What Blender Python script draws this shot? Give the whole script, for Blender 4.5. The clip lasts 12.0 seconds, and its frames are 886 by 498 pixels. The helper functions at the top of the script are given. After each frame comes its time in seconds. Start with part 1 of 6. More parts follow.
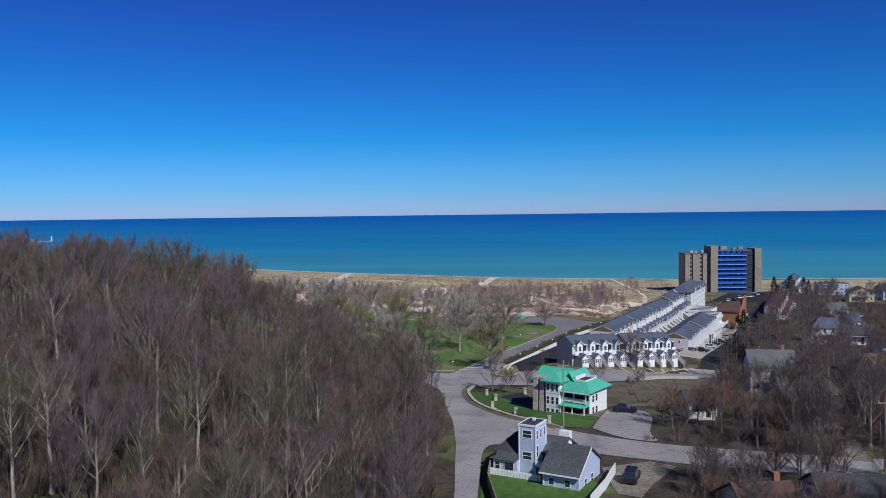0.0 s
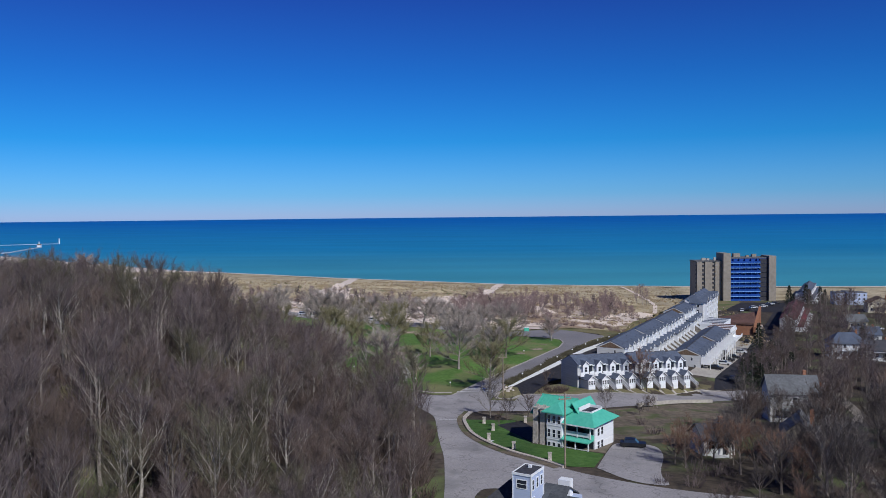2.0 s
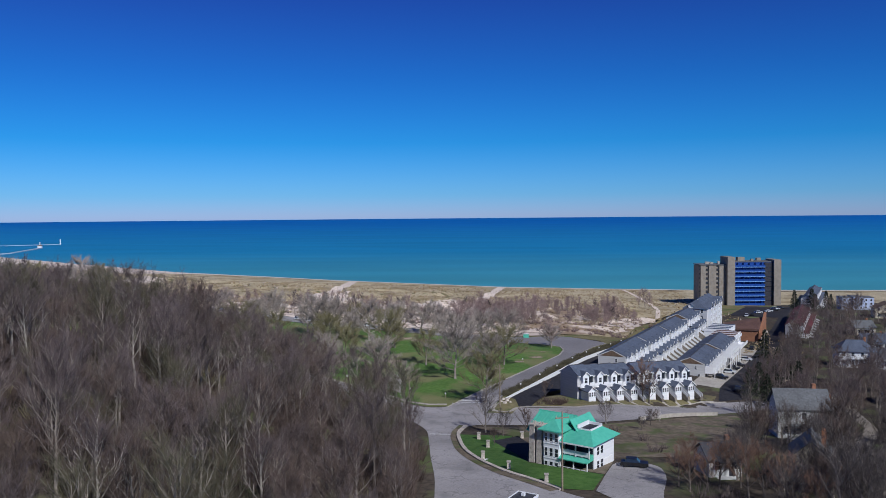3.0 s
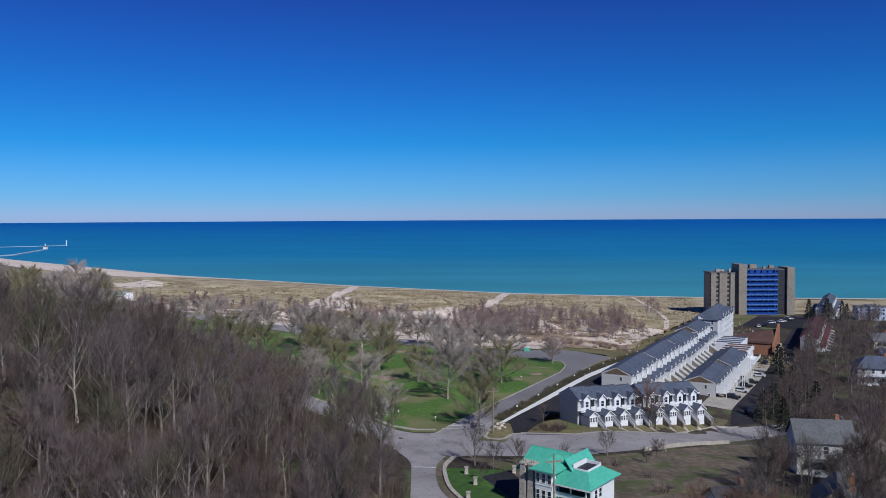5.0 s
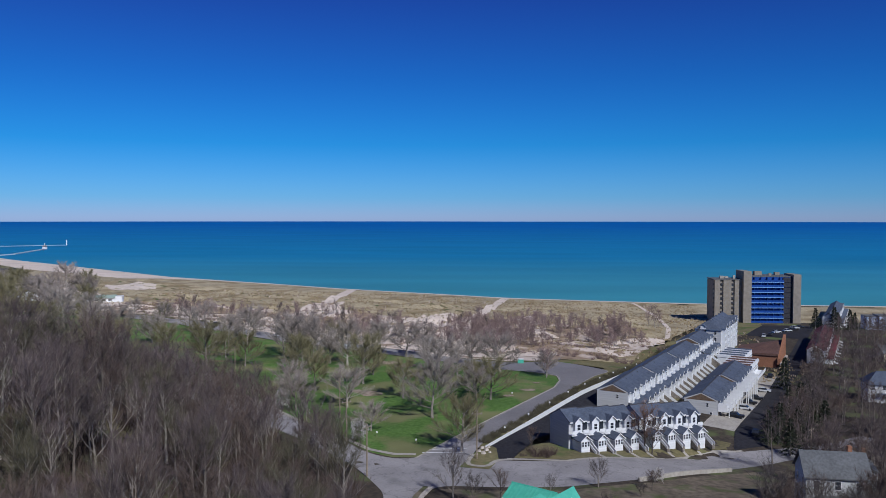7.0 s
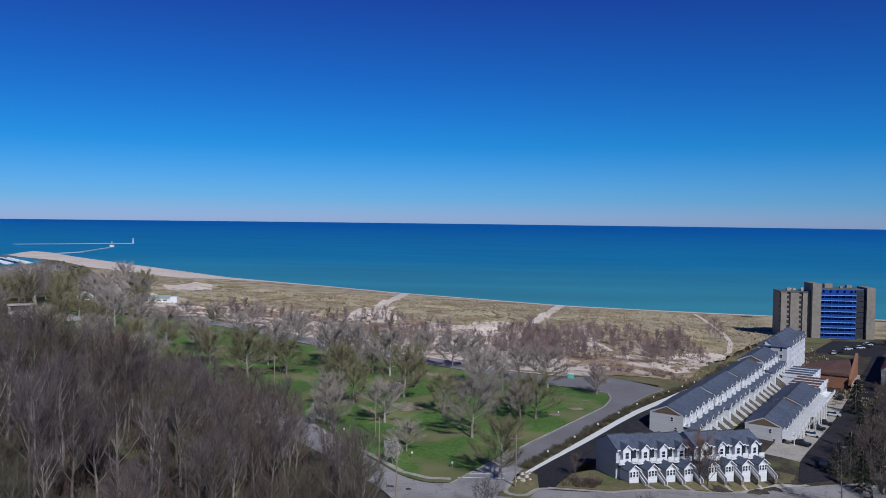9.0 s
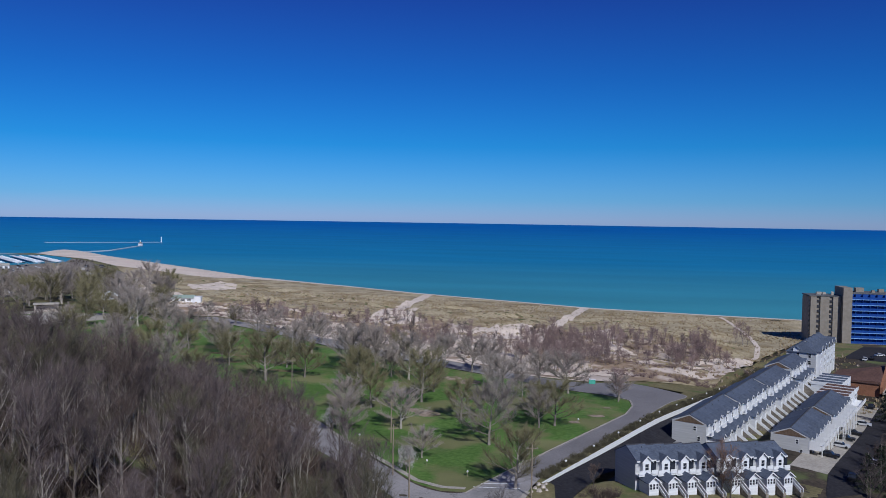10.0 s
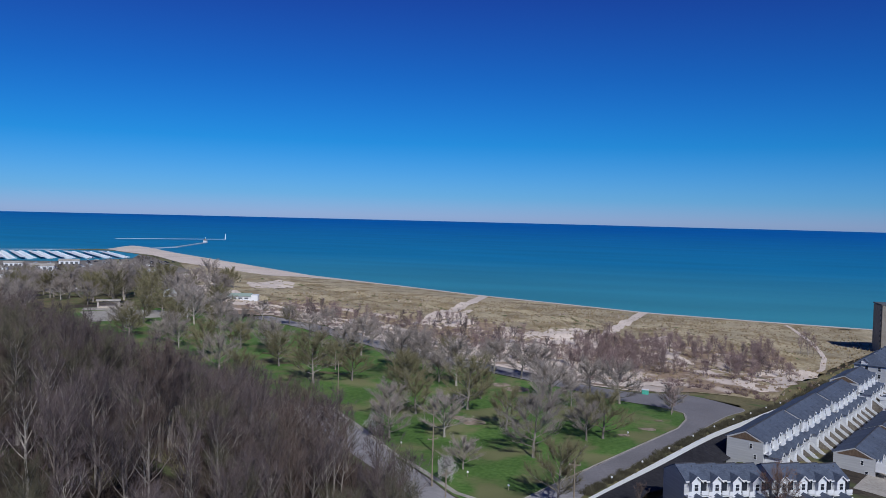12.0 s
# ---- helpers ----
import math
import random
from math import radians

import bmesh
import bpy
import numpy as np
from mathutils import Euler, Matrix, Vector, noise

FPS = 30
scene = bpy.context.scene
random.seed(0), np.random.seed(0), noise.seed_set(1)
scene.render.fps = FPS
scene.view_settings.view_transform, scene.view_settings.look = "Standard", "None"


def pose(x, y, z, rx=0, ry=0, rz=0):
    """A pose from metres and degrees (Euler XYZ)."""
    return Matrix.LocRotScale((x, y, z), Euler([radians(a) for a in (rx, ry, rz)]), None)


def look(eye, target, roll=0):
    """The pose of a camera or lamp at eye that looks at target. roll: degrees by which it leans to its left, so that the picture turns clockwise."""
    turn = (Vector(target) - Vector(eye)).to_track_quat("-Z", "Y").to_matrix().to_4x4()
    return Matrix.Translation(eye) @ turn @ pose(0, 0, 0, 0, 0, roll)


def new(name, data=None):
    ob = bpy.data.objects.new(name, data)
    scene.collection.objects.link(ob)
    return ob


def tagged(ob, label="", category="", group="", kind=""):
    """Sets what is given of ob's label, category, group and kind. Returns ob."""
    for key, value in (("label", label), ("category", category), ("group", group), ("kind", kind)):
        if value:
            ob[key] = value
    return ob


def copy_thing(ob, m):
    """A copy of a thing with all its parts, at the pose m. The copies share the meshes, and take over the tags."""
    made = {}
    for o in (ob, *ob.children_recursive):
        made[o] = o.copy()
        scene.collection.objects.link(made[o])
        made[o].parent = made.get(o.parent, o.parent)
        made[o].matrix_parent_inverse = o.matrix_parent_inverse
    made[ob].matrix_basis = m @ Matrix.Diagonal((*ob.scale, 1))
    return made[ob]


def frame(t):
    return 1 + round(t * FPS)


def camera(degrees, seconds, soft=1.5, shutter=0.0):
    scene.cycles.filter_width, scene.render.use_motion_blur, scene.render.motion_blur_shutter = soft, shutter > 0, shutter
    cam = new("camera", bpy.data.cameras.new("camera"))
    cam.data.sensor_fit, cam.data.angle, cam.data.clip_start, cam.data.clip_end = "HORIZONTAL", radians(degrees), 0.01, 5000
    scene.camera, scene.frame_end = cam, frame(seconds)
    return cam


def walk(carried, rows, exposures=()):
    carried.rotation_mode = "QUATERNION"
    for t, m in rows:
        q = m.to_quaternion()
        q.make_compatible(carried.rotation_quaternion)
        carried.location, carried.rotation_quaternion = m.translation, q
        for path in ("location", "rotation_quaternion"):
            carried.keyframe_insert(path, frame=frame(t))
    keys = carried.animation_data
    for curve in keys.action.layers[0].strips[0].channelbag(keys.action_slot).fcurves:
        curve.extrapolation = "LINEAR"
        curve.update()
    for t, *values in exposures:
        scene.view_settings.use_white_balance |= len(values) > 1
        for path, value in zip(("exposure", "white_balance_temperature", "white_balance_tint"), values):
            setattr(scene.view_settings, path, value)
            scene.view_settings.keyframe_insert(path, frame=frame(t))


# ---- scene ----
cam = camera(58.0, 12.0, 0.75)
PATH = [
    (0, (-7.479, -9.626, 41.468), (-7.621, -7.633, 41.377), -0.7),
    (0.5, (-6.863, -6.164, 41.879), (-7.001, -4.171, 41.79), -0.7),
    (1, (-6.373, -2.827, 42.468), (-6.509, -0.834, 42.38), -0.7),
    (1.5, (-5.847, 0.298, 43.167), (-5.996, 2.291, 43.079), -0.6),
    (2, (-5.195, 3.492, 43.85), (-5.361, 5.483, 43.764), -0.6),
    (2.5, (-4.524, 7.068, 44.37), (-4.686, 9.06, 44.285), -0.6),
    (3, (-3.91, 10.651, 44.871), (-4.083, 12.641, 44.787), -0.5),
    (5, (-0.822, 25.037, 46.77), (-1.018, 27.026, 46.69), -0.3),
    (5.5, (0.017, 28.511, 47.137), (-0.18, 30.5, 47.058), -0.2),
    (6, (0.865, 31.789, 47.49), (0.661, 33.777, 47.413), -0.1),
    (6.5, (1.77, 35.031, 47.868), (1.572, 37.02, 47.79), 0.0),
    (8.5, (4.572, 45.516, 49.517), (4.265, 47.491, 49.443), 0.5),
    (9, (5.257, 47.937, 49.854), (4.904, 49.904, 49.781), 0.7),
    (9.5, (5.945, 49.849, 50.279), (5.555, 51.809, 50.206), 0.8),
    (10, (6.636, 51.245, 50.779), (6.219, 53.2, 50.704), 0.9),
    (10.5, (7.2, 52.425, 51.268), (6.77, 54.377, 51.192), 1.0),
    (11, (7.808, 53.394, 51.692), (7.345, 55.338, 51.616), 1.2),
    (11.5, (8.433, 54.457, 52.027), (7.924, 56.389, 51.948), 1.3),
    (12, (9.033, 55.767, 52.207), (8.47, 57.685, 52.127), 1.4),
]
walk(cam, [(t, look(e, g, r)) for t, e, g, r in PATH], [(0.0, 0.06, 5850, 10), (5.5, -0.06, 5780, 10), (12.0, -0.2, 5680, 10)])

# ---- sky and sun ----
SUN_AZ, SUN_EL = 145.0, 40.0
world = bpy.data.worlds.new("sky")
scene.world = world
world.use_nodes = True
wn, wl = world.node_tree.nodes, world.node_tree.links
sky = wn.new("ShaderNodeTexSky")
sky.sky_type, sky.sun_disc = "NISHITA", False
sky.sun_elevation, sky.sun_rotation = radians(SUN_EL), radians(SUN_AZ)
sky.altitude, sky.air_density, sky.dust_density, sky.ozone_density = 100, 1.0, 0.2, 4.0
# the clear spring sky deepens quickly above the horizon
way = wn.new("ShaderNodeTexCoord")
sep = wn.new("ShaderNodeSeparateXYZ")
wl.new(way.outputs["Generated"], sep.inputs[0])
ramp = wn.new("ShaderNodeValToRGB")
for at, colour in ((0.0, (0.42, 0.57, 1.06)), (0.025, (0.25, 0.53, 0.98)), (0.09, (0.092, 0.43, 0.83)), (0.17, (0.084, 0.32, 0.73)), (0.27, (0.10, 0.205, 0.62)), (0.5, (0.06, 0.125, 0.42)), (1.0, (0.05, 0.10, 0.32))):
    e = ramp.color_ramp.elements[0] if at == 0.0 else ramp.color_ramp.elements[-1] if at == 1.0 else ramp.color_ramp.elements.new(at)
    e.position, e.color = at, (*colour, 1)
wl.new(sep.outputs["Z"], ramp.inputs[0])
tint = wn.new("ShaderNodeMix")
tint.data_type, tint.blend_type = "RGBA", "MULTIPLY"
tint.inputs["Factor"].default_value = 1
wl.new(sky.outputs[0], tint.inputs[6])
wl.new(ramp.outputs[0], tint.inputs[7])
wl.new(tint.outputs[2], wn["Background"].inputs["Color"])
wn["Background"].inputs["Strength"].default_value = 0.10
sun_data = bpy.data.lights.new("sun", "SUN")
sun_data.energy, sun_data.angle, sun_data.color = 3.7, radians(0.55), (1.0, 0.95, 0.86)
az, el = radians(SUN_AZ), radians(SUN_EL)
sun_way = Vector((math.sin(az) * math.cos(el), math.cos(az) * math.cos(el), math.sin(el)))
sun = new("sun", sun_data)
sun.matrix_world = look(sun_way * 300, (0, 0, 0))

# ---- materials ----
def mat(name, c1, c2, scale=1.0, rough=0.8, bump=0.0, bscale=None, big=0.0, bigscale=None, vary=0.0, metal=0.0, spec=0.3, stretch=(1, 1, 1), world_space=False, c3=None, c3at=0.6):
    """Two colours by fine noise, a broad light-dark variation, an optional third colour in patches, bump, and a shade of its own for each object."""
    m = bpy.data.materials.new(name)
    m.use_nodes = True
    n, l = m.node_tree.nodes, m.node_tree.links
    b = n["Principled BSDF"]
    if world_space:
        co = n.new("ShaderNodeNewGeometry").outputs["Position"]
    else:
        co = n.new("ShaderNodeTexCoord").outputs["Object"]
    mp = n.new("ShaderNodeMapping")
    mp.inputs["Scale"].default_value = stretch
    l.new(co, mp.inputs["Vector"])

    def noise_node(s, detail=5.0):
        t = n.new("ShaderNodeTexNoise")
        t.inputs["Scale"].default_value, t.inputs["Detail"].default_value = s, detail
        l.new(mp.outputs[0], t.inputs["Vector"])
        return t.outputs["Fac"]

    def spread(fac, lo, hi):
        r = n.new("ShaderNodeMapRange")
        r.inputs["From Min"].default_value, r.inputs["From Max"].default_value = lo, hi
        l.new(fac, r.inputs["Value"])
        return r.outputs[0]

    def mixed(fac, a, c):
        x = n.new("ShaderNodeMix")
        x.data_type = "RGBA"
        l.new(fac, x.inputs["Factor"])
        for sock, val in ((x.inputs[6], a), (x.inputs[7], c)):
            if isinstance(val, tuple):
                sock.default_value = (*val, 1)
            else:
                l.new(val, sock)
        return x.outputs[2]

    col = mixed(spread(noise_node(scale), 0.35, 0.65), c1, c2)
    if c3:
        col = mixed(spread(noise_node((bigscale or scale / 8) * 1.7, 6), c3at - 0.06, c3at + 0.06), col, c3)
    if big or vary:
        h = n.new("ShaderNodeHueSaturation")
        l.new(col, h.inputs["Color"])
        val = None
        if big:
            val = n.new("ShaderNodeMapRange")
            val.inputs["From Min"].default_value, val.inputs["From Max"].default_value = 0.3, 0.7
            val.inputs["To Min"].default_value, val.inputs["To Max"].default_value = 1 - big, 1 + big
            l.new(noise_node(bigscale or scale / 8), val.inputs["Value"])
            val = val.outputs[0]
        if vary:
            r = n.new("ShaderNodeMapRange")
            r.inputs["To Min"].default_value, r.inputs["To Max"].default_value = 1 - vary, 1 + vary
            l.new(n.new("ShaderNodeObjectInfo").outputs["Random"], r.inputs["Value"])
            if val is None:
                val = r.outputs[0]
            else:
                mul = n.new("ShaderNodeMath")
                mul.operation = "MULTIPLY"
                l.new(val, mul.inputs[0])
                l.new(r.outputs[0], mul.inputs[1])
                val = mul.outputs[0]
        l.new(val, h.inputs["Value"])
        col = h.outputs[0]
    l.new(col, b.inputs["Base Color"])
    b.inputs["Roughness"].default_value, b.inputs["Metallic"].default_value = rough, metal
    b.inputs["Specular IOR Level"].default_value = spec
    if bump:
        bp = n.new("ShaderNodeBump")
        bp.inputs["Strength"].default_value, bp.inputs["Distance"].default_value = bump, 0.1
        l.new(noise_node(bscale or scale * 2), bp.inputs["Height"])
        l.new(bp.outputs[0], b.inputs["Normal"])
    return m


LITTER = mat("leaf_litter", (0.044, 0.035, 0.027), (0.088, 0.069, 0.050), 0.9, 0.95, 0.6, 3, 0.3, 0.05, world_space=True, c3=(0.11, 0.13, 0.05), c3at=0.58)
LAWN = mat("lawn_grass", (0.068, 0.142, 0.024), (0.118, 0.205, 0.046), 0.9, 0.9, 0.6, 6, 0.3, 0.04, world_space=True, c3=(0.185, 0.190, 0.080), c3at=0.53)
GREEN_LAWN = mat("deep_green_grass", (0.045, 0.108, 0.018), (0.08, 0.155, 0.034), 0.9, 0.9, 0.6, 6, 0.25, 0.1, world_space=True)
DRYLAWN = mat("dry_grass", (0.14, 0.125, 0.06), (0.21, 0.18, 0.09), 1.1, 0.95, 0.5, 5, 0.25, 0.08, world_space=True, c3=(0.11, 0.14, 0.045), c3at=0.58)
DUNE_MIX = mat("thin_dune_grass", (0.26, 0.185, 0.125), (0.37, 0.275, 0.19), 0.5, 0.95, 0.8, 1.2, 0.2, 0.045, world_space=True, c3=(0.66, 0.55, 0.47), c3at=0.54)
BH_ROOF = mat("charcoal_shingles", (0.065, 0.07, 0.08), (0.10, 0.105, 0.115), 2.5, 0.8, 0.3, 6, 0.15, 0.3)
DUNE = mat("dune_grass", (0.345, 0.283, 0.172), (0.52, 0.437, 0.292), 0.9, 0.95, 1.0, 1.0, 0.22, 0.04, world_space=True, c3=(0.29, 0.225, 0.128), c3at=0.55)
SAND = mat("beach_sand", (0.66, 0.55, 0.46), (0.78, 0.67, 0.575), 0.5, 0.95, 0.4, 2, 0.12, 0.03, world_space=True)
ASPHALT = mat("old_asphalt", (0.285, 0.268, 0.270), (0.355, 0.333, 0.335), 3.2, 0.9, 0.1, 20, 0.16, 0.09, world_space=True, c3=(0.24, 0.23, 0.23), c3at=0.62)
PARK_ASPHALT = mat("grey_park_asphalt", (0.185, 0.174, 0.182), (0.235, 0.222, 0.230), 2.6, 0.9, 0.1, 20, 0.12, 0.07, world_space=True)
# dark asphalt, lowered further to hold the tree shade over the lane
TAR = mat("shade_darkened_asphalt", (0.020, 0.019, 0.023), (0.036, 0.034, 0.038), 1.2, 0.85, 0.1, 20, 0.2, 0.1, world_space=True)
CONCRETE = mat("concrete", (0.36, 0.325, 0.285), (0.46, 0.425, 0.375), 1.5, 0.9, 0.1, 15, 0.15, 0.2, world_space=True)
WHITE = mat("white_siding", (0.74, 0.75, 0.77), (0.82, 0.83, 0.84), 0.6, 0.6, 0.1, 8, 0.05, 0.2, stretch=(0.3, 0.3, 6))
TRIM = mat("white_paint", (0.78, 0.78, 0.78), (0.84, 0.84, 0.84), 2, 0.5)
SLATE = mat("blue_grey_shingles", (0.072, 0.088, 0.128), (0.112, 0.132, 0.178), 2.5, 0.75, 0.3, 6, 0.15, 0.3, vary=0.08)
GREY_ROOF = mat("grey_shingles", (0.105, 0.109, 0.115), (0.15, 0.155, 0.162), 2.5, 0.8, 0.3, 6, 0.15, 0.3)
DARK_ROOF = mat("dark_shingles", (0.045, 0.045, 0.055), (0.075, 0.075, 0.085), 2.5, 0.8, 0.3, 6, 0.15, 0.3)
BROWN_ROOF = mat("brown_shingles", (0.13, 0.088, 0.06), (0.20, 0.14, 0.095), 2.5, 0.8, 0.3, 6, 0.15, 0.3)
RED_ROOF = mat("dark_red_shingles", (0.095, 0.028, 0.036), (0.145, 0.042, 0.052), 2.5, 0.8, 0.3, 6, 0.15, 0.3)
GREEN_ROOF = mat("green_metal_roof", (0.09, 0.43, 0.31), (0.12, 0.49, 0.36), 1.5, 0.4, 0.05, 8, 0.06, 0.3)
GREY_WALL = mat("grey_stone_cladding", (0.52, 0.53, 0.54), (0.68, 0.68, 0.68), 3, 0.8, 0.3, 6, 0.1, 0.4)
BLUE_WALL = mat("blue_grey_siding", (0.42, 0.48, 0.64), (0.50, 0.56, 0.72), 0.8, 0.6, 0.1, 8, 0.05, 0.3, stretch=(0.3, 0.3, 6))
TAN_WALL = mat("tan_siding", (0.52, 0.46, 0.34), (0.62, 0.56, 0.43), 0.8, 0.7, 0.1, 8, 0.05, 0.3)
STONE = mat("rough_stone", (0.38, 0.33, 0.29), (0.58, 0.52, 0.46), 2.5, 0.9, 0.6, 5, 0.15, 0.5)
BRICK = mat("orange_brick", (0.25, 0.115, 0.065), (0.35, 0.17, 0.10), 3, 0.85, 0.2, 8, 0.1, 0.4)
PANEL = mat("beige_concrete_panel", (0.25, 0.218, 0.178), (0.31, 0.272, 0.228), 0.6, 0.85, 0.1, 4, 0.08, 0.1)
PALE_BLUE = mat("pale_blue_slab", (0.20, 0.40, 0.76), (0.26, 0.46, 0.82), 1, 0.5)
SIDING = mat("grey_beige_siding", (0.50, 0.50, 0.50), (0.58, 0.58, 0.575), 0.6, 0.7, 0.1, 8, 0.05, 0.2, stretch=(0.3, 0.3, 6))
BLUE_PANEL = mat("blue_balcony_panel", (0.010, 0.055, 0.26), (0.018, 0.072, 0.32), 0.8, 0.45, 0.0, 4, 0.06, 0.1)
DARK = mat("dark_recess", (0.03, 0.03, 0.04), (0.05, 0.05, 0.06), 1, 0.6)
GLASS = mat("window_glass", (0.02, 0.025, 0.035), (0.035, 0.04, 0.055), 1, 0.08, 0, spec=0.6)
BARK = mat("grey_brown_bark", (0.20, 0.172, 0.150), (0.35, 0.305, 0.265), 3, 0.95, 0.4, 8, vary=0.3, stretch=(1, 1, 0.3))
BARK_DARK = mat("dark_brown_bark", (0.10, 0.083, 0.072), (0.19, 0.158, 0.138), 3, 0.95, 0.4, 8, vary=0.3, stretch=(1, 1, 0.3))
YARD = mat("weedy_earth", (0.12, 0.095, 0.068), (0.20, 0.163, 0.118), 0.8, 0.95, 0.5, 4, 0.25, 0.1, world_space=True, c3=(0.10, 0.115, 0.045), c3at=0.57)
PALE_BARK = mat("pale_bark", (0.33, 0.295, 0.255), (0.50, 0.455, 0.40), 3, 0.9, 0.3, 8, vary=0.2)
TWIG = mat("grey_brown_twigs", (0.100, 0.076, 0.074), (0.162, 0.126, 0.122), 0.5, 0.95, vary=0.22)
TWIG_PARK = mat("pale_grey_twigs", (0.285, 0.238, 0.21), (0.41, 0.355, 0.312), 0.5, 0.95, vary=0.2)
TWIG_DUNE = mat("mauve_twigs", (0.235, 0.165, 0.152), (0.34, 0.25, 0.232), 0.5, 0.95, vary=0.2)
PALE_GREEN = mat("pale_green_roofing", (0.30, 0.38, 0.32), (0.38, 0.46, 0.40), 2, 0.8)
FOAM = mat("foam", (0.60, 0.62, 0.62), (0.76, 0.78, 0.78), 0.8, 0.7, world_space=True)
PIER = mat("pale_pier_concrete", (0.46, 0.49, 0.53), (0.58, 0.61, 0.64), 0.2, 0.85, 0.1, 2, 0.1, 0.03, world_space=True)
EARTH = mat("trodden_earth", (0.26, 0.20, 0.15), (0.44, 0.35, 0.28), 0.9, 0.95, 0.5, 4, 0.2, 0.15, world_space=True, c3=(0.17, 0.165, 0.08), c3at=0.56)
GRAVEL = mat("brown_gravel", (0.17, 0.145, 0.12), (0.29, 0.255, 0.215), 2.0, 0.95, 0.4, 12, 0.25, 0.2, world_space=True)
HALL_ROOF = mat("red_brown_roofing", (0.10, 0.055, 0.045), (0.16, 0.09, 0.07), 1.5, 0.85, 0.2, 6, 0.15, 0.2)
TWIG_TOWN = mat("dark_grey_twigs", (0.075, 0.064, 0.060), (0.128, 0.108, 0.102), 0.5, 0.95, vary=0.22)
TWIG_BROWN = mat("brown_twigs", (0.098, 0.070, 0.058), (0.15, 0.11, 0.093), 0.5, 0.95, vary=0.22)
TWIG_RED = mat("red_brown_twigs", (0.18, 0.105, 0.072), (0.25, 0.15, 0.105), 0.5, 0.95, vary=0.2)
BUD_DARK = mat("dim_olive_buds", (0.082, 0.074, 0.048), (0.125, 0.113, 0.072), 0.5, 0.9, vary=0.2)
TUFT = mat("dry_grass_blades", (0.265, 0.205, 0.112), (0.43, 0.345, 0.20), 0.3, 0.95)
BUD = mat("olive_buds", (0.175, 0.155, 0.082), (0.26, 0.232, 0.128), 0.5, 0.9, vary=0.2)
BLOSSOM = mat("white_blossom", (0.42, 0.38, 0.36), (0.62, 0.59, 0.56), 1, 0.9)
NEEDLE = mat("dark_conifer_needles", (0.022, 0.029, 0.018), (0.042, 0.05, 0.03), 1, 0.9, vary=0.2)
WOOD = mat("weathered_wood", (0.24, 0.19, 0.14), (0.34, 0.28, 0.21), 3, 0.85, 0.2, 8)
PAINT_DARK = mat("dark_car_paint", (0.012, 0.012, 0.014), (0.02, 0.02, 0.022), 1, 0.4, spec=0.35)
PAINT_LIGHT = mat("light_car_paint", (0.55, 0.56, 0.58), (0.62, 0.63, 0.65), 1, 0.25, spec=0.6)
RUBBER = mat("tyre_rubber", (0.02, 0.02, 0.02), (0.03, 0.03, 0.03), 3, 0.9)


def water_material():
    m = bpy.data.materials.new("lake_water")
    m.use_nodes = True
    n, l = m.node_tree.nodes, m.node_tree.links
    b = n["Principled BSDF"]
    pos = n.new("ShaderNodeNewGeometry").outputs["Position"]
    sep = n.new("ShaderNodeSeparateXYZ")
    l.new(pos, sep.inputs[0])
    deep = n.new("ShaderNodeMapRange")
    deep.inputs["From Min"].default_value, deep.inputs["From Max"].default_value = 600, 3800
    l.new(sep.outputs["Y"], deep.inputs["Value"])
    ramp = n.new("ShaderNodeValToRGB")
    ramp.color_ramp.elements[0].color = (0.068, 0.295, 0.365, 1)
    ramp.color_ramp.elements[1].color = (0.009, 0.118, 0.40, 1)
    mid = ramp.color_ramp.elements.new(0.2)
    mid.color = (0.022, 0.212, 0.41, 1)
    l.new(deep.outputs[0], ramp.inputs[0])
    mp = n.new("ShaderNodeMapping")
    mp.inputs["Scale"].default_value = (0.25, 1, 1)
    l.new(pos, mp.inputs["Vector"])
    streak = n.new("ShaderNodeTexNoise")
    streak.inputs["Scale"].default_value, streak.inputs["Detail"].default_value = 0.012, 6
    l.new(mp.outputs[0], streak.inputs["Vector"])
    val = n.new("ShaderNodeMapRange")
    val.inputs["From Min"].default_value, val.inputs["From Max"].default_value = 0.3, 0.7
    val.inputs["To Min"].default_value, val.inputs["To Max"].default_value = 0.9, 1.1
    l.new(streak.outputs["Fac"], val.inputs["Value"])
    h = n.new("ShaderNodeHueSaturation")
    l.new(ramp.outputs[0], h.inputs["Color"])
    l.new(val.outputs[0], h.inputs["Value"])
    l.new(h.outputs[0], b.inputs["Base Color"])
    b.inputs["Roughness"].default_value = 0.55
    b.inputs["Specular IOR Level"].default_value = 0.12
    wave = n.new("ShaderNodeTexNoise")
    wave.inputs["Scale"].default_value, wave.inputs["Detail"].default_value = 0.35, 4
    l.new(mp.outputs[0], wave.inputs["Vector"])
    bp = n.new("ShaderNodeBump")
    bp.inputs["Strength"].default_value, bp.inputs["Distance"].default_value = 0.5, 0.5
    l.new(wave.outputs["Fac"], bp.inputs["Height"])
    l.new(bp.outputs[0], b.inputs["Normal"])
    return m


WATER = water_material()


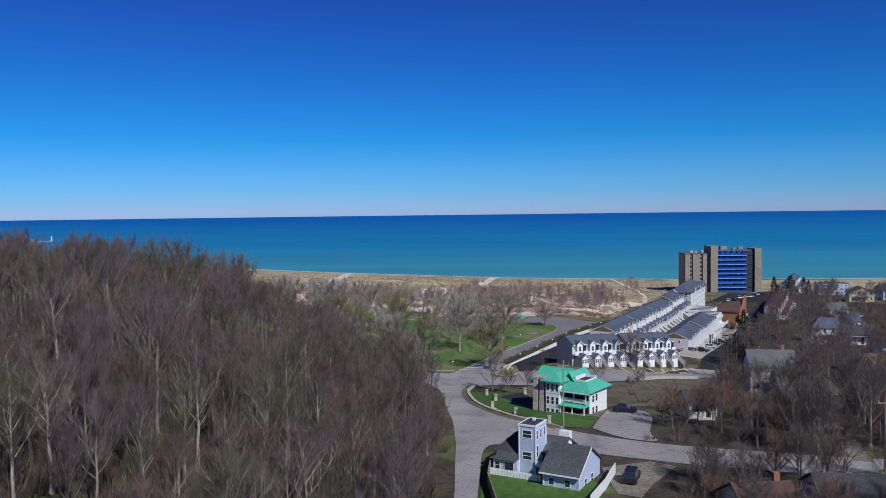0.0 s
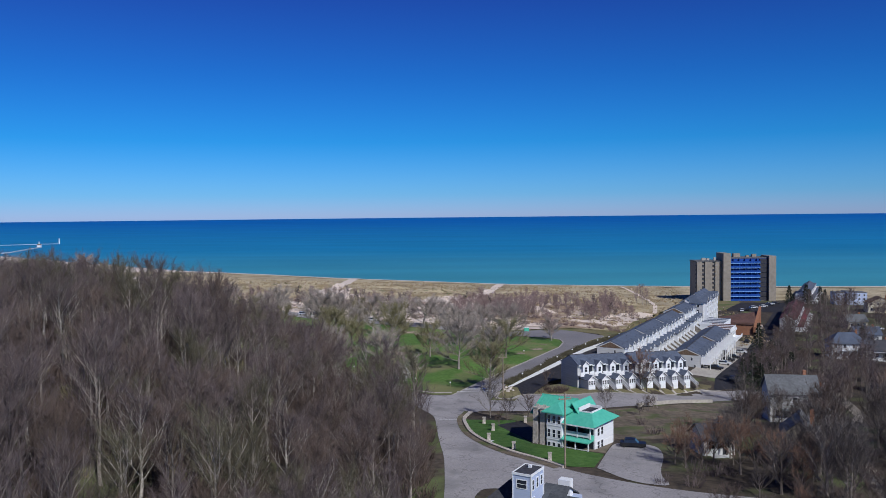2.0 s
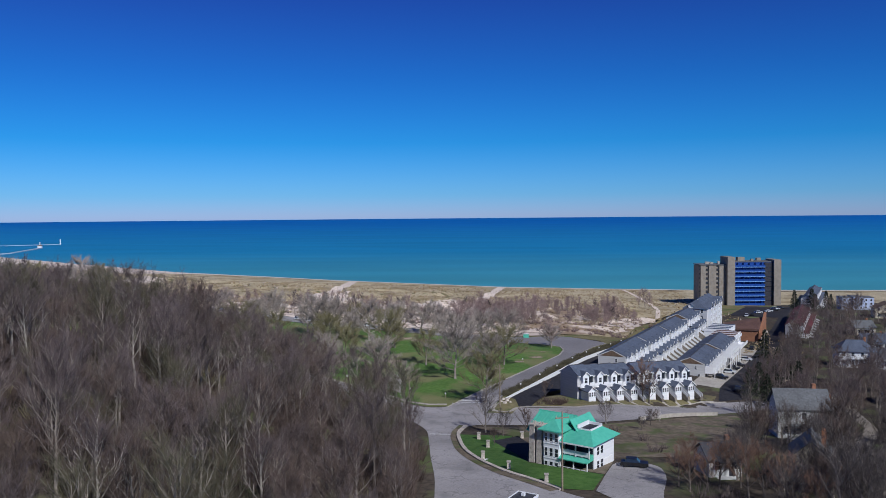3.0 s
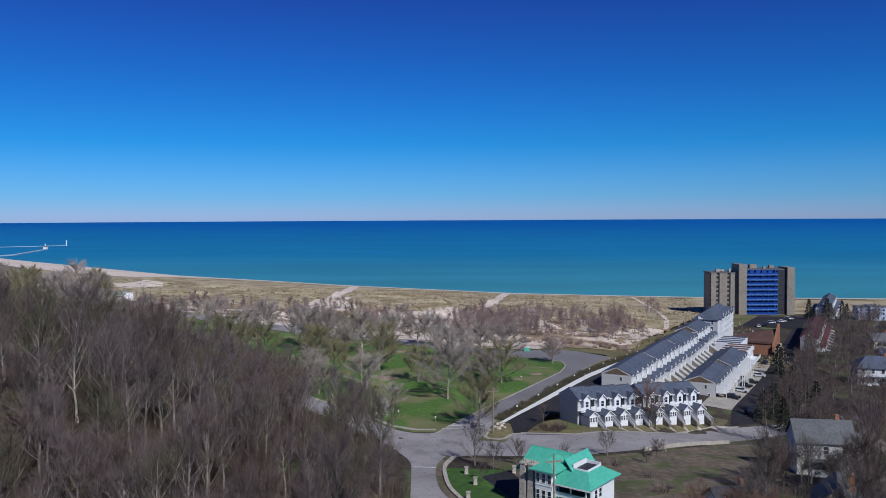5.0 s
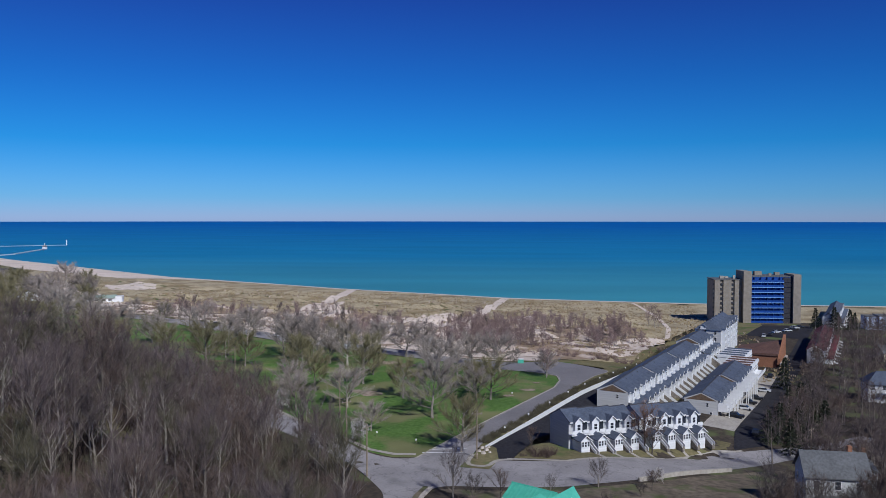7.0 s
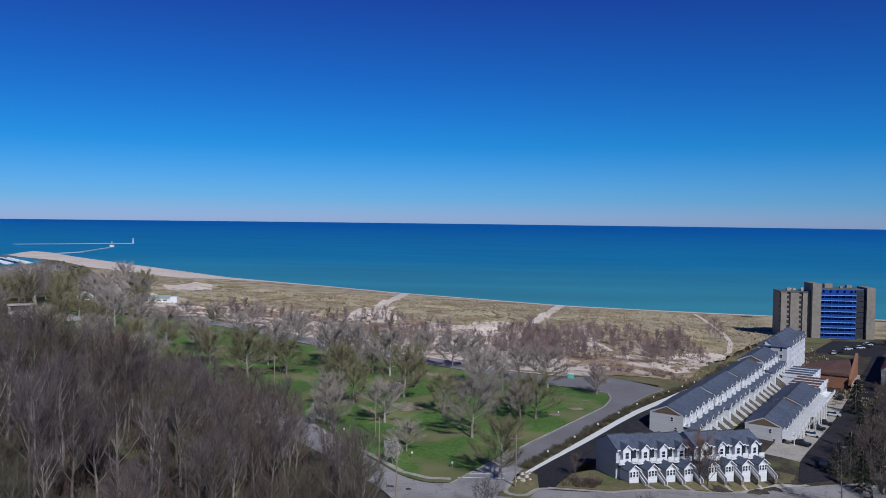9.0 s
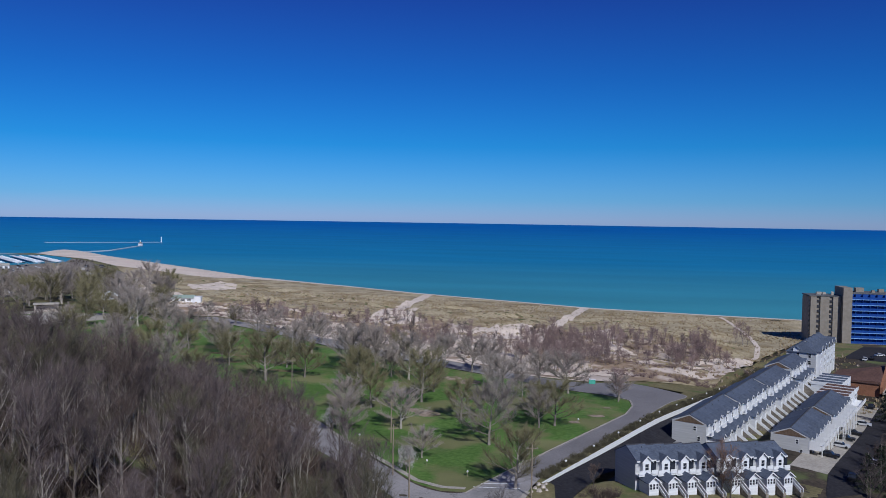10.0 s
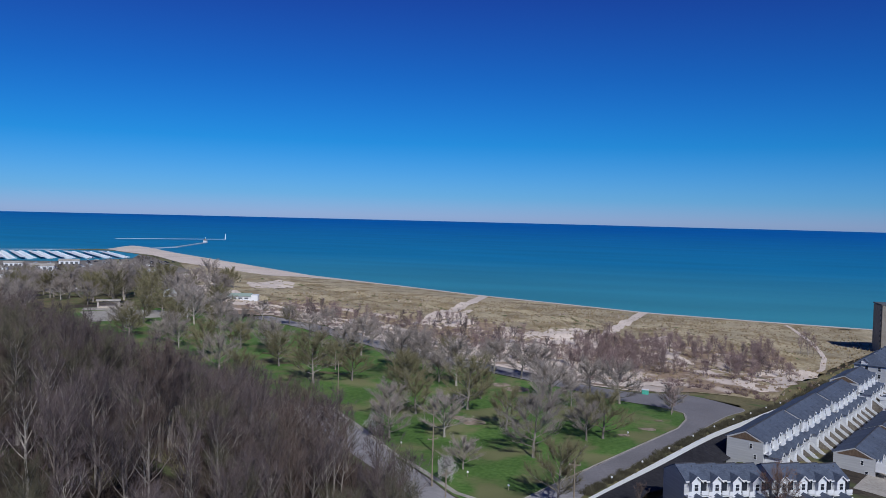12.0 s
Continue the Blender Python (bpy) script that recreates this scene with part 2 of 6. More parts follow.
def add_cracks(m, scale, width, colour):
    """Thin tarred cracks over a road material."""
    n, l = m.node_tree.nodes, m.node_tree.links
    b = n["Principled BSDF"]
    col = b.inputs["Base Color"].links[0].from_socket
    pos = n.new("ShaderNodeNewGeometry").outputs["Position"]
    warp = n.new("ShaderNodeTexNoise")
    warp.inputs["Scale"].default_value = 0.6
    l.new(pos, warp.inputs["Vector"])
    mul = n.new("ShaderNodeVectorMath")
    mul.operation = "MULTIPLY_ADD"
    mul.inputs[1].default_value = (4.5, 4.5, 0)
    l.new(warp.outputs["Color"], mul.inputs[0])
    l.new(pos, mul.inputs[2])
    v = n.new("ShaderNodeTexVoronoi")
    v.feature = "DISTANCE_TO_EDGE"
    v.inputs["Scale"].default_value = scale
    l.new(mul.outputs[0], v.inputs["Vector"])
    r = n.new("ShaderNodeMapRange")
    r.inputs["From Max"].default_value = width
    r.inputs["To Min"].default_value, r.inputs["To Max"].default_value = 0.5, 0.0
    l.new(v.outputs["Distance"], r.inputs["Value"])
    x = n.new("ShaderNodeMix")
    x.data_type = "RGBA"
    l.new(r.outputs[0], x.inputs["Factor"])
    l.new(col, x.inputs[6])
    x.inputs[7].default_value = (*colour, 1)
    l.new(x.outputs[2], b.inputs["Base Color"])


add_cracks(ASPHALT, 0.17, 0.022, (0.09, 0.085, 0.085))


# ---- building helpers ----
from mathutils import geometry


class Shape:
    """Vertices and faces gathered for one mesh."""

    def __init__(self):
        self.v, self.f = [], []

    def face(self, *pts):
        k = len(self.v)
        self.v += [tuple(p) for p in pts]
        self.f.append(tuple(range(k, k + len(pts))))
        return self

    def hull(self, low, high):
        """A solid between two rings of equal length (counter-clockwise from above)."""
        k, n = len(self.v), len(low)
        self.v += [tuple(p) for p in low] + [tuple(p) for p in high]
        self.f.append(tuple(range(k + n - 1, k - 1, -1)))
        self.f.append(tuple(range(k + n, k + 2 * n)))
        for i in range(n):
            j = (i + 1) % n
            self.f.append((k + i, k + j, k + n + j, k + n + i))
        return self

    def box(self, x0, x1, y0, y1, z0, z1):
        ring = ((x0, y0), (x1, y0), (x1, y1), (x0, y1))
        return self.hull([(x, y, z0) for x, y in ring], [(x, y, z1) for x, y in ring])

    def gable(self, x0, x1, y0, y1, z0, z1, along="x", thick=0.18):
        """A pitched roof slab: ridge along x or y, eaves at z0, ridge at z1."""
        if along == "x":
            m = (y0 + y1) / 2
            prof = [(y0, z0), (m, z1), (y1, z0), (y1, z0 - thick), (m, z1 - thick), (y0, z0 - thick)]
            a, b = [(x0, p, q) for p, q in prof], [(x1, p, q) for p, q in prof]
        else:
            m = (x0 + x1) / 2
            prof = [(x0, z0), (m, z1), (x1, z0), (x1, z0 - thick), (m, z1 - thick), (x0, z0 - thick)]
            a, b = [(p, y0, q) for p, q in prof], [(p, y1, q) for p, q in prof]
        k = len(self.v)
        self.v += a + b
        for i in range(6):
            j = (i + 1) % 6
            self.f.append((k + i, k + j, k + 6 + j, k + 6 + i))
        self.f += [(k, k + 5, k + 4, k + 1), (k + 1, k + 4, k + 3, k + 2), (k + 6, k + 7, k + 10, k + 11), (k + 7, k + 8, k + 9, k + 10)]
        return self

    def house_body(self, x0, x1, y0, y1, z0, eave, ridge, along="x"):
        """Walls with their gable ends, as one solid."""
        if along == "x":
            m = (y0 + y1) / 2
            prof = [(y0, z0), (y1, z0), (y1, eave), (m, ridge), (y0, eave)]
            a, b = [(x0, p, q) for p, q in prof], [(x1, p, q) for p, q in prof]
        else:
            m = (x0 + x1) / 2
            prof = [(x0, z0), (x1, z0), (x1, eave), (m, ridge), (x0, eave)]
            a, b = [(p, y0, q) for p, q in prof], [(p, y1, q) for p, q in prof]
        k = len(self.v)
        self.v += a + b
        self.f += [tuple(range(k, k + 5)), tuple(range(k + 9, k + 4, -1))]
        for i in range(5):
            j = (i + 1) % 5
            self.f.append((k + j, k + i, k + 5 + i, k + 5 + j))
        return self

    def hip(self, x0, x1, y0, y1, z0, z1, inset, thick=0.2):
        """A hipped roof with its ridge along the longer side."""
        if x1 - x0 >= y1 - y0:
            m = (y0 + y1) / 2
            top = [(x0 + inset, m, z1), (x1 - inset, m, z1)]
            e = [(x0, y0, z0), (x1, y0, z0), (x1, y1, z0), (x0, y1, z0)]
            fs = [(0, 1, 5, 4), (1, 2, 5), (2, 3, 4, 5), (3, 0, 4)]
        else:
            m = (x0 + x1) / 2
            top = [(m, y0 + inset, z1), (m, y1 - inset, z1)]
            e = [(x0, y0, z0), (x1, y0, z0), (x1, y1, z0), (x0, y1, z0)]
            fs = [(0, 1, 4), (1, 2, 5, 4), (2, 3, 5), (3, 0, 4, 5)]
        k = len(self.v)
        self.v += e + top + [(x, y, z - thick) for x, y, z in e]
        self.f += [tuple(k + i for i in f) for f in fs]
        self.f += [(k + i, k + 6 + i, k + 6 + (i + 1) % 4, k + (i + 1) % 4) for i in range(4)] + [(k + 9, k + 8, k + 7, k + 6)]
        return self

    def tube(self, pts, radii, sides=6):
        """A tapered tube along points."""
        k = len(self.v)
        for i, p in enumerate(pts):
            a = Vector(pts[max(i - 1, 0)])
            b = Vector(pts[min(i + 1, len(pts) - 1)])
            d = (b - a).normalized()
            s = d.orthogonal().normalized()
            t = d.cross(s)
            for j in range(sides):
                w = 2 * math.pi * j / sides
                self.v.append(tuple(Vector(p) + radii[i] * (math.cos(w) * s + math.sin(w) * t)))
        for i in range(len(pts) - 1):
            for j in range(sides):
                q = (j + 1) % sides
                self.f.append((k + i * sides + j, k + i * sides + q, k + (i + 1) * sides + q, k + (i + 1) * sides + j))
        n = len(pts) - 1
        self.f += [tuple(k + j for j in range(sides - 1, -1, -1)), tuple(k + n * sides + j for j in range(sides))]
        return self

    def mesh(self, name, material):
        me = bpy.data.meshes.new(name)
        me.from_pydata(self.v, [], self.f)
        me.materials.append(material)
        me.update()
        return me


def part(name, shape, material, parent, label=""):
    """One mesh under a thing or a part, in the thing's own axes."""
    ob = new(name, shape.mesh(name, material))
    ob.parent = parent
    if label:
        ob["label"] = label
    return ob


def thing(name, m, label, category, group=""):
    ob = new(name)
    ob.empty_display_size = 0.3
    ob.matrix_world = m
    return tagged(ob, label, category, group)


def single(name, shape, material, label, category, group="", kind="", m=None):
    ob = new(name, shape.mesh(name, material))
    if m is not None:
        ob.matrix_world = m
    return tagged(ob, label, category, group, kind)


# ---- the lie of the land ----
def ease(a, b, x):
    t = min(1.0, max(0.0, (x - a) / (b - a)))
    return t * t * (3 - 2 * t)


SHORE_X = [-1400, -1000, -850, -721, -350, -211, -151, -76, -8, 72, 128, 243, 700, 1500]
SHORE_Y = [1340, 1300, 1210, 1095, 802, 727, 692, 659, 628, 612, 604, 600, 640, 760]
U, P = (0.385, 0.923), (0.923, -0.385)  # along the white wall, and across it


def along_wall(x, y):
    dx, dy = x + 3.0, y - 211.0
    return U[0] * dx + U[1] * dy, P[0] * dx + P[1] * dy


def at_wall(s, p):
    return -3.0 + U[0] * s + P[0] * p, 211.0 + U[1] * s + P[1] * p


def ground(x, y):
    """Height of the land: the wooded bluff, the level park, the dunes and the beach, and the lower yard beyond the retaining wall."""
    dd = float(np.interp(x, SHORE_X, SHORE_Y)) - y
    z = float(np.interp(y, [60, 100, 130, 145, 170, 190], [5.0, 4.2, 3.4, 2.6, 0.9, 0.0]))
    z += float(np.interp(dd, [-60, 0, 15, 60, 175, 245, 325, 360], [-15, -11.0, -10.2, -9.3, -5.4, -3.2, -0.8, 0.0]))
    if dd > 15:
        s, p = along_wall(x, y)
        step = 2.6 * ease(-6, 30, s) * (0.25 * ease(0, 0.8, p) + 0.75 * ease(1, 9, p)) * (1 - ease(150, 300, s))
        fall = (2 * ease(12, 46, x) + 3.5 * ease(44, 82, x)) * ease(150, 212, y)
        z = max(z - step - fall * (1 - 0.6 * ease(310, 450, y)), -10.4)
        rough = ease(15, 70, dd) * ease(330, 240, dd) * ease(60, 0, x - 40)
        if rough > 0:
            z += min(1.0, (z + 10.6) / 3) * rough * (2.8 * noise.noise((x / 38, y / 26, 0.0)) + 1.5 * noise.noise((x / 12, y / 10, 3.0)))
    d, q = 0.857 * (x - 7.4) + 0.515 * (y - 203.2), 0.515 * (x - 7.4) - 0.857 * (y - 203.2)
    z += 1.2 * ease(8, 32, d) * ease(48, 40, d) * ease(7.6, 4.0, q) * ease(-12, -7, q)
    # the harbour flat lies low, the bluff climbs
    low = ease(-320, -440, x) * ease(15, 60, dd)
    z += (-9.4 - z) * low
    z += 20 * ease(-22, -85, x) * ease(235, 140, y) + 13 * ease(-92, -132, x) * ease(262, 196, y) * ease(150, 196, y) * ease(-330, -240, x)
    return z


def grid_axis(stops):
    out = []
    for a, b, step in stops:
        n = max(1, round((b - a) / step))
        out += [a + (b - a) * i / n for i in range(n)]
    return out + [stops[-1][1]]


def sunk(x, y):
    """The base sheet lies deeper where other sheets cover it."""
    dd = float(np.interp(x, SHORE_X, SHORE_Y)) - y
    s, p = along_wall(x, y)
    d = 0.0
    if 5 < dd < 335 and x < 90:
        d = 0.9 if x > -300 else 2.2
    if -12 < s < 290 and -6 < p < 8:
        d = max(d, 3.2)
    return d


def ground_sheet():
    xs = grid_axis([(-4500, -1400, 300), (-1400, -300, 50), (-300, 140, 4.0), (140, 400, 20), (400, 4500, 400)])
    ys = grid_axis([(-1500, 40, 140), (40, 720, 4.0), (720, 1400, 20)])
    sh = Shape()
    sh.v = [(x, y, ground(x, y) - sunk(x, y)) for y in ys for x in xs]
    w = len(xs)
    sh.f = [(j * w + i, j * w + i + 1, (j + 1) * w + i + 1, (j + 1) * w + i) for j in range(len(ys) - 1) for i in range(w - 1)]
    return single("ground", sh, LITTER, "brown leaf litter and bare earth between the trees", "ground", kind="structure")


def rounded(line, closed=False, cut=0.22):
    """Cuts the corners of a line twice, so that kerbs sweep round."""
    for turn in range(2):
        out = [] if closed else [line[0]]
        for (x0, y0), (x1, y1) in zip(line, line[1:] + (line[:1] if closed else [])):
            f = min(cut, 2.5 / max(0.1, math.hypot(x1 - x0, y1 - y0)))
            out += [(x0 + (x1 - x0) * f, y0 + (y1 - y0) * f), (x1 + (x0 - x1) * f, y1 + (y0 - y1) * f)]
        line = out if closed else out + [line[-1]]
    return line


def drape(name, outline, material, label, category, lift=0.06, step=4.0, kind="structure", wobble=0.0, thick=0.0):
    """A sheet that follows the land inside an outline."""
    pts = []
    for (x0, y0), (x1, y1) in zip(outline, outline[1:] + outline[:1]):
        n = max(1, int(math.hypot(x1 - x0, y1 - y0) / step))
        for i in range(n):
            x, y = x0 + (x1 - x0) * i / n, y0 + (y1 - y0) * i / n
            if wobble:
                x += wobble * noise.noise((x / 5, y / 5, 1.0))
                y += wobble * noise.noise((x / 5, y / 5, 7.0))
            pts.append(Vector((x, y)))
    k = len(pts)
    edges = [(i, (i + 1) % k) for i in range(k)]
    lo = (min(p.x for p in pts), min(p.y for p in pts))
    hi = (max(p.x for p in pts), max(p.y for p in pts))
    y = lo[1] + step / 2
    while y < hi[1]:
        x = lo[0] + step / 2
        while x < hi[0]:
            pts.append(Vector((x, y)))
            x += step
        y += step
    vs, _, fs, *_ = geometry.delaunay_2d_cdt(pts, edges, [], 1, 1e-4)
    sh = Shape()
    sh.v = [(p.x, p.y, ground(p.x, p.y) + lift) for p in vs]
    sh.f = [tuple(f) for f in fs]
    ob = single(name, sh, material, label, category, kind=kind)
    if ob.data.polygons and ob.data.polygons[0].normal.z < 0:
        ob.data.flip_normals()
    return ob


def ribbon(line, width):
    """The outline of a band along a line."""
    left, right = [], []
    for i, (x, y) in enumerate(line):
        x0, y0 = line[max(i - 1, 0)]
        x1, y1 = line[min(i + 1, len(line) - 1)]
        d = math.hypot(x1 - x0, y1 - y0)
        nx, ny = -(y1 - y0) / d, (x1 - x0) / d
        w = width[i] if isinstance(width, (list, tuple)) else width
        left.append((x + nx * w / 2, y + ny * w / 2))
        right.append((x - nx * w / 2, y - ny * w / 2))
    return right + left[::-1]


ground_sheet()


def lake_sheet():
    """The lake: flat inshore, lifted gently far out to where the horizon stands."""
    ys = grid_axis([(480, 1600, 80), (1600, 4900, 110)])
    xs = grid_axis([(-4700, 4700, 200)])
    sh = Shape()
    for y in ys:
        for x in xs:
            r = min(math.hypot(x, y - 20), 4900)
            q = max(0.0, (r - 1500) / 3400)
            a = math.atan2(x, y - 20)
            keep = min(math.hypot(x, y - 20), 4900) / max(1.0, math.hypot(x, y - 20))
            sh.v.append((x * keep, 20 + (y - 20) * keep, -11 + 37.6 * q * q * (1.5 - 0.5 * q)))
    w = len(xs)
    sh.f = [(j * w + i, j * w + i + 1, (j + 1) * w + i + 1, (j + 1) * w + i) for j in range(len(ys) - 1) for i in range(w - 1)]
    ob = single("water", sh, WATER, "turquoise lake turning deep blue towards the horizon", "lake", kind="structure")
    for pl in ob.data.polygons:
        pl.use_smooth = True
    return ob


lake_sheet()


# ---- roads, lawns, dunes ----
drape("road", rounded([(-13.6, 60), (-13.7, 94), (-14.3, 105), (-14.9, 119), (-16.4, 136), (-18.2, 147), (-21.4, 172), (-25, 179), (-30.5, 188), (-42, 198), (-53, 208), (-68, 225), (-90, 245), (-84, 256), (-60, 231.5), (-46.7, 214), (-36, 204), (-29.4, 197), (-24, 194.7), (-19, 195.2),
               (-13.6, 209), (-5.5, 228), (2.7, 247), (10.9, 266), (13, 277.5), (12.5, 285.4), (8.3, 290), (-2.6, 294), (-8, 296), (-23, 306.6), (-55, 325), (-95, 348), (-151, 390), (-200, 420), (-196, 432), (-148, 401), (-92, 360), (-52, 337), (-23, 318), (-3, 309), (7, 312.7), (16.6, 312.5), (31, 304), (24, 290), (13.7, 258.6), (7, 240.7), (-1.4, 222.7), (-6.6, 207.6), (-8.4, 197),
               (-1, 195.5), (10.5, 196.4), (29, 205.8), (44, 218.2), (65.6, 234.5), (90, 254), (92, 249), (63, 224), (44, 204.5), (25, 188.4), (20, 185), (9.6, 179.5), (-3.6, 178), (-13, 178), (-15.5, 170), (-13.1, 155), (-9.5, 146), (-5.3, 139.5), (-1.3, 135.6), (4, 128.5), (12.7, 122.7), (21, 119), (45, 113), (90, 107), (90, 97), (45, 102), (22, 108), (12, 112), (0, 117), (-9, 119.8), (-10.6, 115), (-10.6, 104), (-10.7, 94), (-10.5, 60)], True),
      ASPHALT, "pale worn asphalt streets meeting at a junction", "road", 0.05, 3.0)
drape("park_road", rounded([(-13.3, 209.2), (-5.2, 228), (3.0, 247), (11.2, 266), (13.3, 277.5), (12.8, 285.6), (8.6, 290.4), (-2.3, 294.4), (-7.6, 296.4), (-20, 305.4), (-18, 315), (-3, 308.6), (7, 312.3), (16.6, 312.1), (30.6, 304), (23.7, 290), (13.4, 258.6), (6.7, 240.7), (-1.7, 222.7), (-6.9, 208)], True), PARK_ASPHALT, "smooth mid-grey asphalt road round the park lawn", "road", 0.07, 3.0)
drape("lawn", [(-19.3, 196), (-14, 209.5), (-6, 228.5), (2.2, 247.5), (10.4, 266.2), (12.5, 277.5), (12, 285), (8, 289.5), (-2.8, 293.4), (-8.2, 295), (-23.5, 306), (-55.5, 324), (-95.5, 347), (-151, 389), (-200, 419), (-270, 425), (-300, 392), (-230, 330), (-150, 262), (-84, 257), (-60.5, 232), (-47, 215), (-36.3, 205), (-29.5, 198), (-24, 195.5)],
      LAWN, "mown green park lawn with bare worn patches", "lawn", 0.04, 3.0)
drape("dune_grass", [(40, 330), (16, 318), (-3, 312), (-23, 322), (-52, 342), (-92, 365), (-148, 406), (-200, 440), (-300, 520), (-420, 700), (-560, 880), (-520, 930), (-350, 780), (-211, 716), (-151, 681), (-76, 649), (-8, 618), (72, 602.5), (128, 594.5), (260, 590), (420, 600), (420, 520), (230, 515), (100, 485), (70, 415), (52, 365)],
      DUNE, "dry tan dune grass behind the beach", "grass", 0.05, 6.0, wobble=1.5)
drape("beach", [(-8, 618), (72, 602.5), (128, 594.5), (260, 590), (700, 630), (1400, 740), (1400, 800), (700, 660), (243, 612), (128, 616), (72, 624), (-8, 640), (-76, 671), (-151, 704), (-211, 740), (-350, 816), (-721, 1112), (-850, 1230), (-900, 1240), (-830, 1085), (-770, 1040), (-674, 985), (-560, 880), (-478, 828), (-410, 780), (-367, 758), (-345, 768), (-300, 757), (-211, 716), (-151, 681), (-76, 649)],
      SAND, "pale pinkish beach sand along the water", "beach", 0.12, 6.0, wobble=1.0)
drape("wall_verge", [at_wall(-8, -8), at_wall(-8, -0.1), at_wall(292, -0.1), at_wall(292, -8), at_wall(90, -8)], DRYLAWN, "strip of rough grass between the road and the wall", "verge", 0.0, 2.0)
drape("shore_flat", [(-23, 317), (-52, 336), (-92, 359), (-148, 400), (-196, 431), (-262, 428), (-300, 394), (-360, 420), (-500, 520), (-700, 700), (-900, 960), (-840, 1088), (-765, 1045), (-669, 990), (-555, 885), (-473, 833), (-405, 785), (-362, 763), (-340, 772), (-296, 762), (-211, 720), (-151, 685), (-76, 653), (-8, 622), (72, 600), (100, 486), (70, 415), (52, 365), (40, 330), (34, 308), (16, 313), (-3, 311)], DRYLAWN, "rough grassy flat behind the beach", "grass", -0.12, 6.0)


def surf():
    """A thin broken line of foam where the lake meets the sand."""
    sh = Shape()
    pts = []
    x = -840.0
    while x < 420:
        pts.append((x, float(np.interp(x, SHORE_X, SHORE_Y)) - 1.5))
        x += 3.0
    for i, ((x0, y0), (x1, y1)) in enumerate(zip(pts, pts[1:])):
        w0, w1 = (1.6 + 2.2 * noise.noise((q * 0.11, 2.0, 0.0)) for q in (i, i + 1))
        if w0 > 0.4 and w1 > 0.4:
            sh.face((x0, y0 - w0, -10.86), (x1, y1 - w1, -10.86), (x1, y1 + w1, -10.86), (x0, y0 + w0, -10.86))
    single("surf", sh, FOAM, "thin white line of foam at the waterline", "foam", kind="structure")


surf()

# ---- buildings ----
def window(parent, x, z, w, h, y=0.0, face="-y", frame_mat=None, depth=0.06, bars=1):
    """A window on a wall of a thing: a raised frame, a dark pane, glazing bars. face: the way it looks out."""
    fm = frame_mat or TRIM
    turn = {"-y": 0, "+x": 90, "+y": 180, "-x": -90}[face]
    c, s = round(math.cos(radians(turn))), round(math.sin(radians(turn)))

    def place(sh):
        sh.v = [(c * a - s * b, s * a + c * b, d) for a, b, d in sh.v]
        if face in ("+x", "-x"):
            sh.v = [(a + y, b + x, d) for a, b, d in sh.v]
        else:
            sh.v = [(a + x, b + y, d) for a, b, d in sh.v]
        return sh

    t = 0.09
    fr = Shape()
    fr.box(-w / 2 - t, w / 2 + t, -depth, 0.02, z - t, z).box(-w / 2 - t, w / 2 + t, -depth, 0.02, z + h, z + h + t)
    fr.box(-w / 2 - t, -w / 2, -depth, 0.02, z, z + h).box(w / 2, w / 2 + t, -depth, 0.02, z, z + h)
    if bars:
        fr.box(-w / 2, w / 2, -depth * 0.8, 0.0, z + h / 2 - 0.03, z + h / 2 + 0.03)
    ob = part("window", place(fr), fm, parent)
    part("pane", place(Shape().box(-w / 2, w / 2, -0.025, 0.01, z, z + h)), GLASS, ob)
    return ob


def rail(parent, pts, height=0.9, name="railing"):
    """A white boarded railing along points, with a thicker top rail as part of it."""
    for a, b in zip(pts, pts[1:]):
        a, b = Vector(a), Vector(b)
        d = (b - a).normalized()
        s = Vector((-d.y, d.x, 0)).normalized() * 0.04
        up = Vector((0, 0, height))
        sh = Shape().hull([a - s + up * 0.15, b - s + up * 0.15, b + s + up * 0.15, a + s + up * 0.15], [a - s * 1.6 + up, b - s * 1.6 + up, b + s * 1.6 + up, a + s * 1.6 + up])
        ob = part(name, sh, TRIM, parent)
    return ob


def stairs(parent, x0, x1, y0, y1, z0, z1, n=8):
    """Outdoor steps from (y0, z0) at the top down to (y1, z1), one solid flight."""
    prof = [(y0, z1 - 0.6)]
    for i in range(n):
        zt = z0 + (z1 - z0) * i / n
        prof += [(y0 + (y1 - y0) * i / n, zt), (y0 + (y1 - y0) * (i + 1) / n, zt)]
    prof.append((y1, z1 - 0.6))
    k = len(prof)
    sh = Shape()
    sh.v = [(x0, y, z) for y, z in prof] + [(x1, y, z) for y, z in prof]
    sh.f = [tuple(range(k)), tuple(range(2 * k - 1, k - 1, -1))] + [(i, k + i, k + (i + 1) % k, (i + 1) % k) for i in range(k)]
    part("steps", sh, GRAVEL, parent)
    for x in (x0, x1):
        rail(parent, [(x, y0, z0), (x, y1, z1 + 0.1)], 0.8, "stair_railing")


